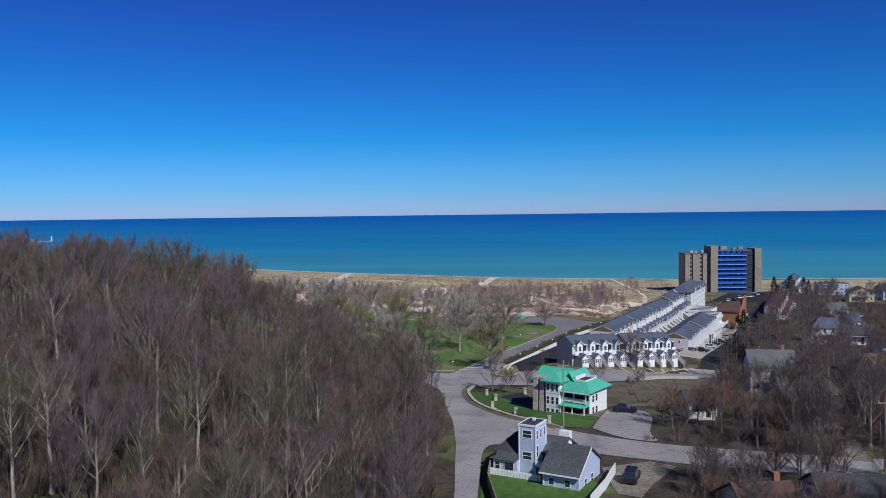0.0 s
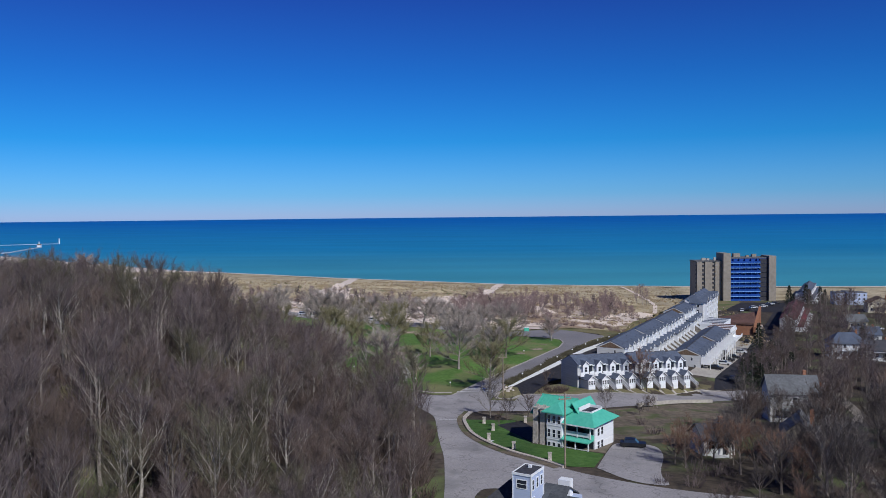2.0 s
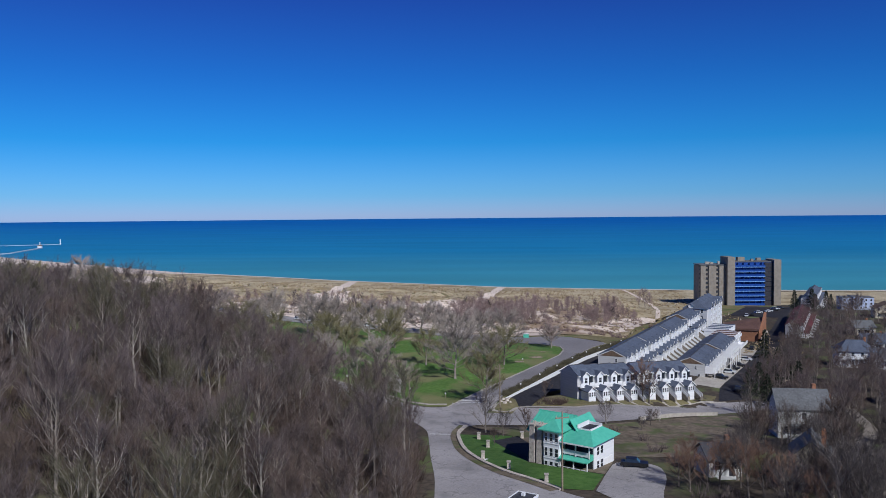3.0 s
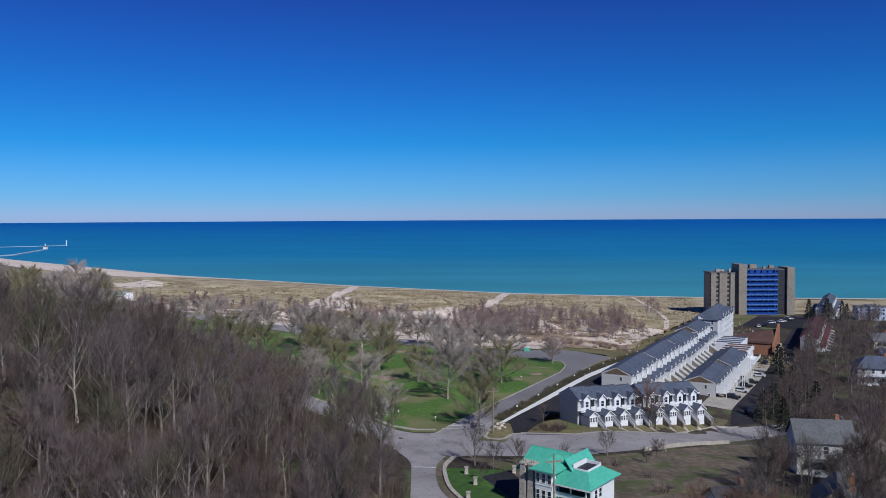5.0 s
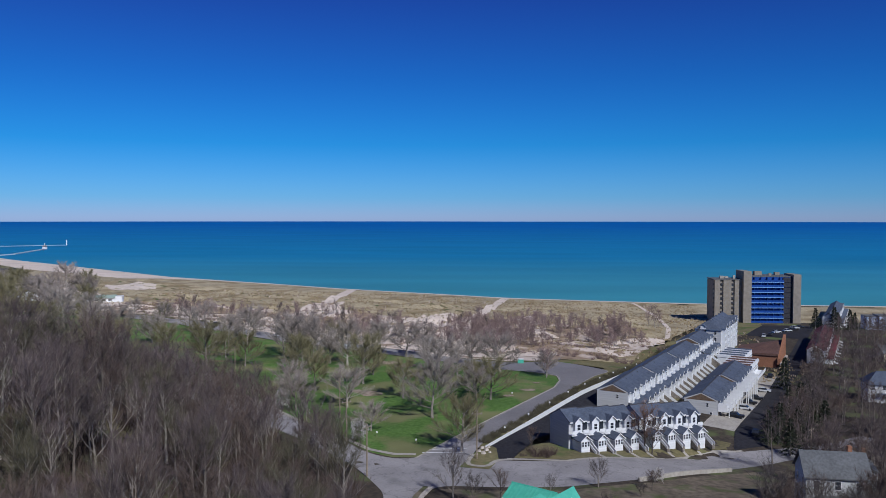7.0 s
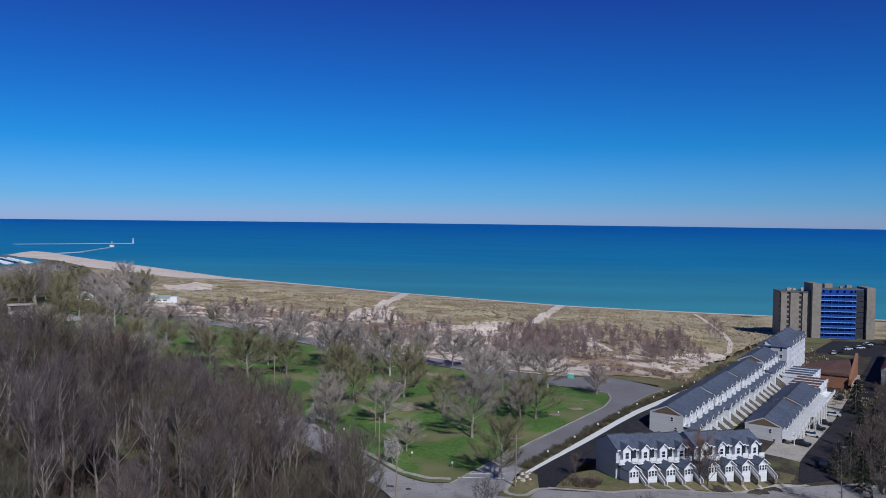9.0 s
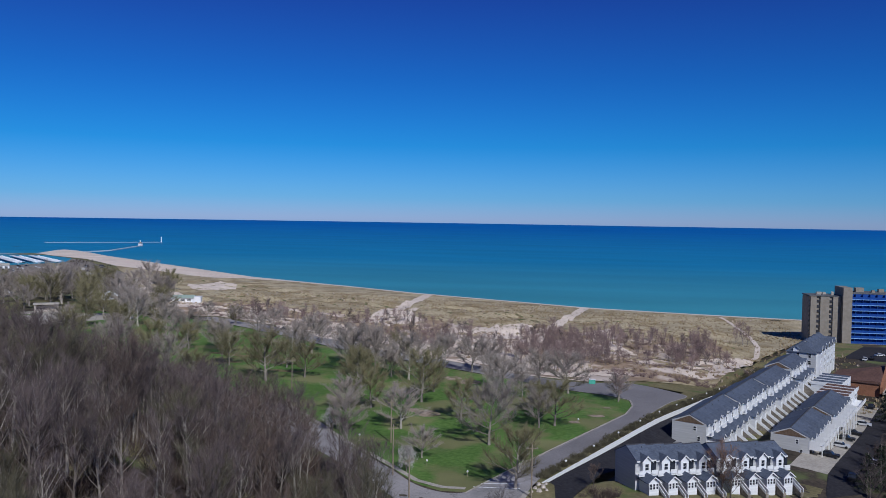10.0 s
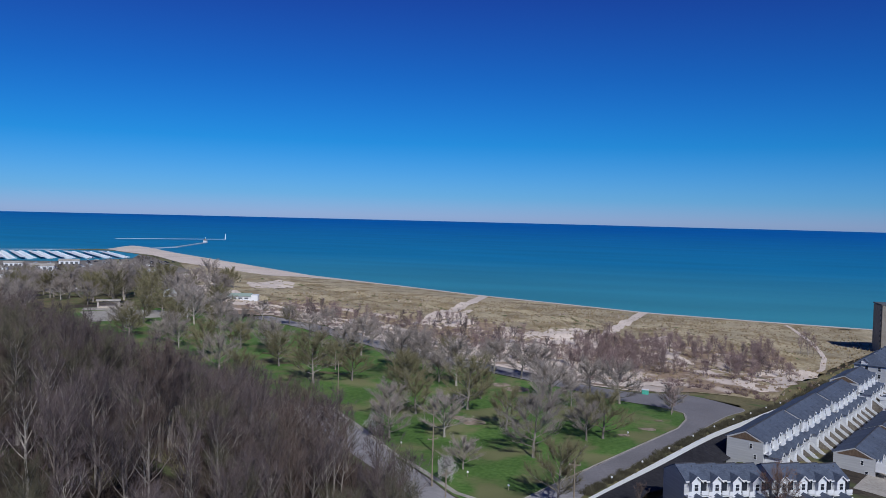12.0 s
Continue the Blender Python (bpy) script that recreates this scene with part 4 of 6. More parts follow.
# ---- trees ----
def grow(seed, height, radius, first, spread, limbs, subs, twigs, rise=0.6, twig_len=1.1, twig_w=0.05, leader=0.85):
    """A bare tree: trunk, limbs that fork, and a haze of twigs. Returns the trunk's and the crown's vertices and triangles."""
    rnd = random.Random(seed)
    trunk, crown = Shape(), Shape()
    pts, q = [], Vector((0, 0, -0.4))
    lean = Vector((rnd.uniform(-0.06, 0.06), rnd.uniform(-0.06, 0.06), 1))
    n = 7
    for i in range(n + 1):
        pts.append(q.copy())
        q = q + (lean + Vector((rnd.uniform(-0.07, 0.07), rnd.uniform(-0.07, 0.07), 0))) * (height * leader / n)
    trunk.tube(pts, [radius * (1 - 0.9 * i / n) * (1.25 if i == 0 else 1) for i in range(n + 1)], 6)

    def on_trunk(f):
        k = min(n - 1, int(f * n))
        return pts[k].lerp(pts[k + 1], f * n - k)

    def sprig(base, way, length, width):
        side = way.cross(Vector((rnd.uniform(-1, 1), rnd.uniform(-1, 1), rnd.uniform(-1, 1)))).normalized() * width * 0.5
        crown.face(base - side, base + side, base + way * length)

    for k in range(limbs):
        f = first + (0.98 - first) * ((k + rnd.random()) / limbs)
        base = on_trunk(f)
        a = k * 2.4 + rnd.uniform(-0.4, 0.4)
        out = Vector((math.cos(a), math.sin(a), 0))
        room = spread * (1.0 - (0.85 * leader - 0.15) * max(0.0, (f - first) / (1 - first)) ** 1.5) * rnd.uniform(0.75, 1.15)
        way = (out + Vector((0, 0, rise + (0.5 + 1.6 * (0.9 - leader)) * f))).normalized()
        lp, q = [base], base.copy()
        for j in range(3):
            way = (way + Vector((rnd.uniform(-0.2, 0.2), rnd.uniform(-0.2, 0.2), rnd.uniform(0.0, 0.25)))).normalized()
            q = q + way * room / 3
            lp.append(q.copy())
        r0 = radius * 0.42 * (1 - 0.6 * f)
        trunk.tube(lp, [r0, r0 * 0.7, r0 * 0.45, r0 * 0.2], 3)
        for j in range(subs):
            g = 0.25 + 0.75 * (j + rnd.random()) / subs
            i = min(2, int(g * 3))
            b0 = lp[i].lerp(lp[i + 1], min(1.0, g * 3 - i))
            w2 = (lp[i + 1] - lp[i]).normalized() + Vector((rnd.uniform(-1, 1), rnd.uniform(-1, 1), rnd.uniform(-0.3, 0.9))) * 0.75
            w2.normalize()
            l2 = room * rnd.uniform(0.3, 0.5)
            m1 = b0 + w2 * l2 * 0.5 + Vector((0, 0, rnd.uniform(-0.1, 0.2)))
            e1 = b0 + w2 * l2 + Vector((0, 0, rnd.uniform(-0.1, 0.4)))
            r2 = r0 * 0.35
            flat = w2.cross(Vector((rnd.uniform(-1, 1), rnd.uniform(-1, 1), rnd.uniform(-1, 1)))).normalized() * r2
            trunk.face(b0 - flat, b0 + flat, m1 + flat * 0.6, m1 - flat * 0.6)
            trunk.face(m1 - flat * 0.6, m1 + flat * 0.6, e1)
            for t in range(twigs):
                h = rnd.random()
                tb = b0.lerp(m1, h * 2) if h < 0.5 else m1.lerp(e1, h * 2 - 1)
                tw = (w2 + 1.15 * Vector((rnd.uniform(-1, 1), rnd.uniform(-1, 1), rnd.uniform(-0.4, 1.0)))).normalized()
                sprig(tb, tw, twig_len * rnd.uniform(0.6, 1.4), twig_w * rnd.uniform(0.7, 1.3))
    return trunk, crown


def tree_kind(name, label, group, seed, bark, twig, *size, **kw):
    """A tree to be copied: an Empty at its foot with trunk and crown."""
    tr = thing(name, pose(0, -400, -60), label, "tree", group)
    trunk, crown = grow(seed, *size, **kw)
    part("trunk", trunk, bark, tr)
    part("crown", crown, twig, tr)
    return tr


def plant(kind, x, y, rnd, size=1.0, sink=0.1):
    s = size * rnd.uniform(0.85, 1.15)
    m = Matrix.Translation((x, y, ground(x, y) - sink)) @ Matrix.Rotation(rnd.uniform(0, 6.28), 4, "Z") @ Matrix.Diagonal((s, s, s * rnd.uniform(0.9, 1.1), 1))
    return place_copy(kind, m)


USED = set()


def place_copy(kind, m):
    if kind.name in USED:
        ob = copy_thing(kind, m)
        ob.matrix_basis = m
        return ob
    USED.add(kind.name)
    kind.matrix_basis = m
    return kind




# ---- kerbs, wall, lawns and yards ----
def band(name, line, width, material, label, category, lift=0.07, step=2.5):
    return drape(name, ribbon(line, width), material, label, category, lift, step)


def low_wall(name, line, height, thick, material, label, category, drop=1.0, cap=None):
    """A wall that follows the land along a line."""
    pts = []
    for (x0, y0), (x1, y1) in zip(line, line[1:]):
        n = max(1, int(math.hypot(x1 - x0, y1 - y0) / 3))
        pts += [(x0 + (x1 - x0) * i / n, y0 + (y1 - y0) * i / n) for i in range(n)]
    pts.append(line[-1])
    sh, top = Shape(), Shape()
    for (x0, y0), (x1, y1) in zip(pts, pts[1:]):
        d = math.hypot(x1 - x0, y1 - y0)
        nx, ny = -(y1 - y0) / d * thick / 2, (x1 - x0) / d * thick / 2
        z0, z1 = ground(x0 + nx * 4, y0 + ny * 4), ground(x1 + nx * 4, y1 + ny * 4)
        ring = ((x0 - nx, y0 - ny, z0), (x1 - nx, y1 - ny, z1), (x1 + nx, y1 + ny, z1), (x0 + nx, y0 + ny, z0))
        sh.hull([(x, y, z - drop) for x, y, z in ring], [(x, y, z + height) for x, y, z in ring])
    return single(name, sh, material, label, category, kind="structure")


low_wall("retaining_wall", [at_wall(-7 + 6 * k, 0.0) for k in range(46)], 0.25, 0.4, TRIM, "long white retaining wall beside the sunken drive", "wall", 4.0)
drape("driveway", [(-4.2, 196.2), (0.2, 196.6), (1.2, 201), (3.2, 206.6), at_wall(6, 6.0), at_wall(20, 7.4), at_wall(200, 7.2), at_wall(200, 0.6), at_wall(-6, 0.6)], TAR, "dark asphalt drive behind the townhouses", "driveway", 0.07, 2.5)
drape("parking_court", [at_wall(52, 33.0), at_wall(52, 41), at_wall(158, 40), at_wall(158, 33.5)], CONCRETE, "tan concrete parking pads beside the townhouses", "parking lot", 0.07, 3)
drape("side_road", [(50, 224.5), (60, 233), at_wall(60, 48), at_wall(150, 46), at_wall(190, 47), at_wall(243, 43.6), at_wall(310, 43.5), at_wall(300, 18), at_wall(250, 16), at_wall(250, 40), at_wall(160, 40.1), at_wall(52, 41.1)], TAR, "dark asphalt lane leading to the tower", "road", 0.08, 4)
drape("courtyard", [at_wall(50, 19), at_wall(50, 27), at_wall(160, 27), at_wall(165, 19)], DRYLAWN, "dry grass court between the two terraces", "grass", 0.06, 3)
drape("front_lawn", [(0.4, 197.6), (11, 197.6), (29.6, 207.2), (44.8, 219.6), (48.5, 224), (51, 231), (44.5, 234), (6, 210), (3.6, 207), (1.4, 201)], DRYLAWN, "patchy grass strip before the terrace", "grass", 0.06, 2)
drape("tower_garden", [at_wall(245, 0), at_wall(250, 16), at_wall(300, 18), at_wall(330, 10), at_wall(330, -10), at_wall(262, -8)], DRYLAWN, "rough grass round the tower", "grass", 0.06, 5)
band("sidewalk", [(-1, 196.8), (10.9, 196.8), (29.4, 206.3), (44.4, 218.8), (52, 225)], 1.0, CONCRETE, "pale concrete sidewalk before the terrace", "sidewalk", 0.09, 1.5)
band("sidewalk", [(-19.6, 198.0), (-24, 197.6), (-29.6, 199.6), (-37.5, 207.2), (-48.5, 217.6), (-62, 234.5), (-80, 254)], 1.3, CONCRETE, "pale concrete sidewalk along the park", "sidewalk", 0.09, 1.5)
for k in range(8):
    d = 5.0 + k * 4.25 + (1.5 if k > 3 else 0) + 3.7
    x, y = 7.4 + AX * d, 203.2 + AY * d
    band("path", [(x + OX * 5.0, y + OY * 5.0), (x + OX * 8.4, y + OY * 8.4)], 0.8, CONCRETE, "narrow concrete path to a porch stair", "path", 0.1, 1)
drape("house_lawn", [(-14.6, 168.5), (-12.8, 155.5), (-9, 146.7), (-4.8, 140.2), (-0.9, 136.3), (3.4, 131), (8, 130.5), (10.6, 139.4), (-1.4, 146.4), (-3.6, 153), (-4.2, 168)], GREEN_LAWN, "green lawn before the green-roofed house", "lawn", 0.06, 2)
drape("yard", [(-4, 168), (-3.4, 153.2), (-1.2, 146.8), (10.8, 139.8), (14, 151), (24, 152), (45, 168), (45, 199), (25, 185.5), (20, 183), (9.6, 177.5), (-3.6, 176), (-12.6, 176)], YARD, "bare earth and weeds behind the house", "yard", 0.05, 3)
drape("field", [(23.5, 184.6), (44, 200.3), (58, 213), (60, 190), (46, 172), (29, 166)], YARD, "rough grass field behind a low wall", "grass", 0.07, 3)
drape("house_drive", rounded([(10.9, 139.6), (13.6, 148.6), (20.4, 146.4), (20.6, 139), (17.5, 127), (18.5, 121), (12.6, 123.4), (8.4, 130.2)]), ASPHALT, "gravelly concrete drive beside the house", "driveway", 0.08, 2)
# tar-black paving that also paints in the shade left of the house
drape("house_court", [(-8.0, 163), (-3.0, 167.5), (-0.6, 160), (-1.6, 148.4), (-4.0, 153.5)], TAR, "paved court beside the house, fence shade included in its dark colour", "driveway", 0.09, 2)
drape("cottage_lawn", [(-10.3, 84), (-10.3, 103), (-9.8, 113.5), (-7, 117), (-4.5, 112), (-3.6, 105), (5.2, 100.5), (6.4, 97), (4.2, 90), (1, 78)], GREEN_LAWN, "green lawn round the blue house", "lawn", 0.06, 2)
drape("cottage_drive", [(7, 106.5), (14.5, 110), (18, 107.5), (13, 99), (10.5, 93.5), (7.6, 95)], GRAVEL, "gravel drive beside the blue house", "driveway", 0.07, 2)
band("back_street", [(46, 111), (50.5, 134), (55, 148), (64, 172), (74, 192), (83, 212), (88, 247)], 3.0, GRAVEL, "narrow worn gravel street between the houses", "road", 0.09, 2.5)
low_wall("field_wall", [(23.4, 186.0), (44.2, 203.2)], 0.8, 0.4, CONCRETE, "low pale wall along the field", "wall")
low_wall("lawn_kerb", rounded([(-13.8, 176.6), (-15.2, 169), (-13.0, 155.2), (-9.4, 146.4), (-5.1, 139.8), (-1.2, 135.9), (3.2, 130.4)]), 0.35, 0.7, STONE, "curved stone kerb round the corner lawn", "kerb", 0.5)
band("kerb_verge", rounded([(-14.6, 177), (-16.0, 169), (-13.8, 154.8), (-10.2, 145.8), (-5.9, 139.0), (-2.0, 135.1), (2.2, 130.0)]), 1.5, YARD, "strip of bare earth outside the stone kerb", "verge", 0.1, 1.2)
low_wall("park_kerb", [(-19.2, 195.6), (-13.8, 209.2), (-5.8, 228.2), (2.5, 247.2), (10.7, 266), (12.8, 277.5), (12.3, 285.2), (8.1, 289.8)], 0.12, 0.3, CONCRETE, "low concrete kerb along the lawn", "kerb", 0.3)
drape("parking_strip", [(-23, 318.2), (-52, 337.2), (-92, 360.2), (-148, 401.2), (-152, 414), (-92, 372), (-50, 349), (-20, 330), (-2, 325), (0, 312)], SAND, "sandy verge behind the park road", "sand", 0.1, 3, wobble=1.2)

drape("thin_grass", [(-21, 320), (-50, 340), (-92, 363), (-148, 404), (-196, 436), (-215, 425), (-262, 470), (-250, 520), (-190, 505), (-150, 490), (-90, 470), (-40, 462), (20, 452), (52, 440), (60, 400), (44, 345), (18, 318), (0, 313)], DUNE_MIX, "thin brown dune grass with sand showing through", "grass", 0.14, 5, wobble=3.0)

# sand breaking through the dune grass
SANDS = [
    [(-20, 326), (-50, 347), (-92, 372), (-130, 398), (-128, 425), (-95, 410), (-70, 386), (-56, 376), (-30, 372), (-10, 352), (6, 340), (12, 326), (0, 324)],
    [(-75, 440), (-62, 452), (-52, 440), (-58, 420), (-74, 424)],
    [(-126, 545), (-112, 540), (-110, 508), (-87, 455), (-101, 428), (-126, 450), (-128, 500)],
    [(-36, 356), (-32, 430), (-23, 440), (-22, 405), (-26, 360)],
    [(-60, 462), (-35, 486), (-30, 425), (-35, 380), (-46, 352), (-56, 345), (-70, 380)],
    [(-50, 341), (-22, 322), (-5, 318), (9, 333), (-9, 356), (-30, 372)],
    [(-3, 470), (6, 470), (10, 425), (0, 418)],
    [(36, 380), (60, 408), (66, 400), (50, 358), (38, 338), (28, 345)],
    [(-195, 470), (-150, 440), (-128, 415), (-150, 408), (-205, 445)],
    [(-436, 676), (-454, 735), (-420, 724), (-385, 690), (-361, 634), (-385, 628), (-403, 639)],
    [(-336, 653), (-318, 672), (-302, 672), (-288, 640), (-283, 613), (-300, 599), (-322, 625)],
    [(-350, 560), (-330, 590), (-290, 560), (-262, 520), (-240, 500), (-205, 470), (-215, 455), (-262, 490), (-300, 520)],
    [(-20, 395), (8, 402), (18, 384), (-2, 375)],
]
for line in SANDS:
    drape("sand_patch", line, SAND, "bare pale sand among the dunes", "sand", 0.22, 2.5, wobble=2.2)
for line, wide in (([(-137.5, 682), (-134, 630), (-130, 565), (-127, 525), (-123, 478), (-118, 430)], 8), ([(-11, 624), (-15, 585), (-19.5, 550), (-24.5, 472), (-29.5, 425), (-33, 384), (-34, 350)], 6.5)):
    band("sand_path", line, [wide * f for f in (1.0, 1.0, 1.15, 0.9, 1.0, 1.1, 1.0)[:len(line)]], SAND, "broad trodden sand path over the dunes", "path", 0.42, 2.5)
band("sand_path", [(75.5, 596), (77.1, 580), (79.5, 521), (77.4, 481), (74.6, 450.6), (68.3, 416), (62, 402)], 2.2, SAND, "narrow trodden sand path to the beach", "path", 0.24, 3)
def blob(cx, cy, rx, ry, seed):
    return [(cx + rx * math.cos(k * 0.45) * (1 + 0.35 * noise.noise((seed, k * 0.9, 0.0))), cy + ry * math.sin(k * 0.45) * (1 + 0.35 * noise.noise((seed, k * 0.9, 4.0)))) for k in range(14)]


for cx, cy, rx, ry in ((-40, 252.5, 3.6, 3.4), (-37, 297, 3.4, 5.0), (-43, 302, 2.6, 3.6), (-44.5, 255, 2.2, 2.0)):
    drape("worn_patch", blob(cx, cy, rx, ry, cx), EARTH, "worn sandy patch in the park lawn", "sand", 0.09, 1.5, wobble=1.2)
for k, (cx, cy, rx, ry) in enumerate(((-118, 318, 11, 3.0), (-126, 306, 8, 2.4), (-108, 309, 9, 2.2), (-132, 321, 6, 2), (-98, 296, 7, 2), (3, 262, 2.2, 1.6), (6, 272, 1.6, 1.2), (-2, 254, 1.4, 1.2))):
    drape("worn_patch", blob(cx, cy, rx, ry, cx), DRYLAWN if k < 5 else EARTH, "thin straw-coloured patch in the park lawn", "grass", 0.09, 1.5, wobble=1.0)


drape("corner_verge", [(-10.0, 190.4), (-4.2, 189.6), (-2.6, 196), (-3.4, 204), (-5.6, 206.5), (-8.4, 198)], DRYLAWN, "rough grass corner by the drive", "verge", 0.12, 1.5)
band("sidewalk", rounded([(-8.0, 199), (-9.0, 192.2), (-4.8, 190.9), (-3.0, 195.6), (0, 196.4)]), 1.0, CONCRETE, "pale concrete sidewalk round the corner", "sidewalk", 0.15, 1.2)
rr = random.Random(3)
for x, y, a in ((-5.4, 202.2, 0.7), (-6.8, 201.0, 0.5), (-5.9, 199.6, 0.6), (-4.6, 200.6, 0.4), (-6.4, 203.4, 0.55), (-5.0, 204.2, 0.45), (-7.2, 199.0, 0.4)):
    lower, upper = [], []
    for j in range(7):
        w = 6.283 * j / 7
        f = a * rr.uniform(0.8, 1.2)
        lower.append((math.cos(w) * f, math.sin(w) * f, -0.2))
        upper.append((math.cos(w) * f * 0.6, math.sin(w) * f * 0.6, a * rr.uniform(0.6, 0.9)))
    single("boulder", Shape().hull(lower, upper), STONE, "pale boulder on the verge by the drive", "boulder", "boulders by the drive", m=Matrix.Translation((x, y, ground(x, y) + 0.1)))

# ---- road marks ----
def mark(line, width, label="white painted road line"):
    band("road_mark", line, width, TRIM, label, "road marking", 0.075, 1.0)


mark([(-17.2, 201.6), (-9.6, 203.2)], 0.35)
mark([(-18.4, 199.2), (-9.6, 200.4)], 0.35)
mark([(-10.4, 145.4), (-8.4, 148.4)], 0.5, "white stop line at the junction")
mark([(-20.6, 168.5), (-16.0, 168.5)], 0.4, "white stop line at the junction")

# ---- terraces by the lane ----
def flat_unit(m, roof, label):
    u = thing("terrace_house", m, label, "townhouse", "flat-roofed terrace")
    part("wall", Shape().box(0, 5.4, 0, 9, -1.5, 6.6), WHITE, u)
    part("roof", Shape().box(0.2, 5.2, 0.1, 8.9, 6.6, 6.75), roof, u)
    part("party_wall", Shape().box(-0.14, 0.14, -0.2, 9.1, 6.0, 7.05), TRIM, u)
    part("balcony", Shape().box(0.2, 5.2, -2.6, 0, 2.3, 2.5), TRIM, u)
    rail(u, [(0.2, -2.55, 2.5), (5.2, -2.55, 2.5)])
    for x in (1.4, 4.0):
        window(u, x, 3.4, 1.1, 1.6, 0.0)
    part("garage_door", Shape().box(1.2, 4.2, -0.06, 0.02, -0.8, 1.4), TRIM, u)
    return u


flats = {}
for k in range(8):
    near = k < 4
    x, y = at_wall(121.5 + 5.4 * k, 35.2 if near else 30.4)
    m = row_pose(x, y, -7.6 - 0.1 * k, U[0], U[1])
    if near not in flats:
        flats[near] = flat_unit(m, HALL_ROOF if near else SLATE, "white terrace house with flat " + ("red-brown" if near else "slate-blue") + " roof and raised party walls")
    else:
        copy_thing(flats[near], m)


def tall_terrace(m, end=False):
    u = thing("terrace_house", m, "three-storey white terrace house with blue-grey " + ("hipped end roof" if end else "roof and tall gable"), "townhouse", "tall terrace by the tower")
    if end:
        part("wall", Shape().box(0, 7.3, 0, 10.5, -4, 7.8), SIDING, u)
        part("roof", Shape().hull([(-0.5, -0.5, 7.6), (7.3, -0.5, 7.6), (7.3, 11.0, 7.6), (-0.5, 11.0, 7.6)], [(4.6, 4.6, 10.9), (7.3, 4.6, 10.9), (7.3, 5.9, 10.9), (4.6, 5.9, 10.9)]), SLATE, u)
        part("dormer", Shape().house_body(-0.2, 2.4, 6.2, 8.2, 7.6, 8.8, 9.6, "x"), WHITE, u)
        part("dormer_roof", Shape().gable(-0.5, 3.2, 5.9, 8.5, 8.7, 9.8, "x", 0.12), SLATE, u)
    else:
        part("wall", Shape().house_body(0, 7.3, 0, 10.5, -4, 7.8, 11.2), SIDING, u)
        part("roof", Shape().gable(0, 7.3, -0.5, 11.0, 7.7, 11.5), SLATE, u)
        part("roof_cap", Shape().box(3.2, 4.0, 4.8, 5.5, 10.9, 11.8), SLATE, u)
    part("bay", Shape().house_body(1.6, 5.4, -1.4, 0.2, -4, 8.2, 10.2, "y"), WHITE, u)
    part("bay_roof", Shape().gable(1.3, 5.7, -1.8, 4.5, 8.1, 10.5, "y", 0.14), SLATE, u)
    part("bay_trim", Shape().gable(1.28, 5.72, -1.86, -1.8, 8.12, 10.52, "y", 0.3), TRIM, u)
    for z in (0.6, 3.2, 5.8):
        for x in (2.6, 4.4):
            window(u, x, z, 0.8, 1.5, -1.4)
        window(u, 6.3, z, 0.7, 1.4, 0.0)
        for y in (2.2, 6.4):
            window(u, y, z, 0.9, 1.4, 0.0, "-x")
    return u


tall = None
for k in range(5):
    x, y = at_wall(186 + 7.3 * k, 15.5)
    m = row_pose(x, y, -5.8, U[0], U[1])
    if k == 0:
        tall_terrace(m, True)
    else:
        tall = tall_terrace(m) if tall is None else copy_thing(tall, m)

rows = {}
for k in range(20):
    red = k < 8
    x, y = at_wall(191 + 7.3 * k if red else 304 + 7.3 * (k - 8), 53.6 if red else 53.0)
    m = row_pose(x, y, ground(x, y) + 0.4, U[0], U[1])
    if red not in rows:
        rows[red] = townhouse(m, 7.3, "white gabled terrace house with dark red roof" if red else "white gabled house with dark slate roof near the shore", "red-roofed terrace" if red else "shore terrace", roof=RED_ROOF if red else SLATE, deep=6.0)
    else:
        copy_thing(rows[red], m)


def brick_hall(m):
    c = thing("brick_hall", m, "orange brick hall with a tall wedge-shaped wall", "church")
    part("wall", Shape().box(0, 16, 0, 20, -3, 2.2), BRICK, c)
    part("roof", Shape().hull([(-0.4, -0.4, 2.2), (16.4, -0.4, 2.2), (16.4, 20.4, 2.2), (-0.4, 20.4, 2.2)], [(-0.4, -0.4, 2.5), (16.4, -0.4, 3.2), (16.4, 20.4, 6.0), (-0.4, 20.4, 2.5)]), HALL_ROOF, c)
    part("wedge_wall", Shape().hull([(16.4, -1, -1), (17.4, -1, -1), (17.4, 20, -1), (16.4, 20, -1)], [(16.4, -1, 1.4), (17.4, -1, 1.4), (17.4, 20, 8.2), (16.4, 20, 8.2)]), BRICK, c)
    part("sill", Shape().box(17.4, 18.2, -2, 20, -1, -0.2), CONCRETE, c)
    for y in (3, 9, 15):
        window(c, y, 0.4, 2.2, 1.6, 0.0, "-x")
    return c


x, y = at_wall(176, 22)
brick_hall(row_pose(x, y, -7.6, P[0], P[1]))


# ---- houses of the town ----
set_house(110, 300, -8, 12, 9, 5.4, 8.8, WHITE, SLATE, "white two-storey house with blue-grey hipped roof", hip=True)
set_house(98, 235, -4, 12, 8, 3.0, 5.4, TAN_WALL, BROWN_ROOF, "low tan house with brown shingle roof")
set_house(48.5, 173, -4, 9.8, 7, 5.6, 9.0, SIDING, GREY_ROOF, "pale grey house with grey roof behind bare trees")
set_house(120, 296, -3, 11, 8, 3.4, 6.6, GREY_WALL, DARK_ROOF, "grey house with dark roof and small dormers")
set_house(39, 138, -20, 6, 8, 3.4, 6.4, TAN_WALL, GREY_ROOF, "small tan house with white-trimmed gable", "y")
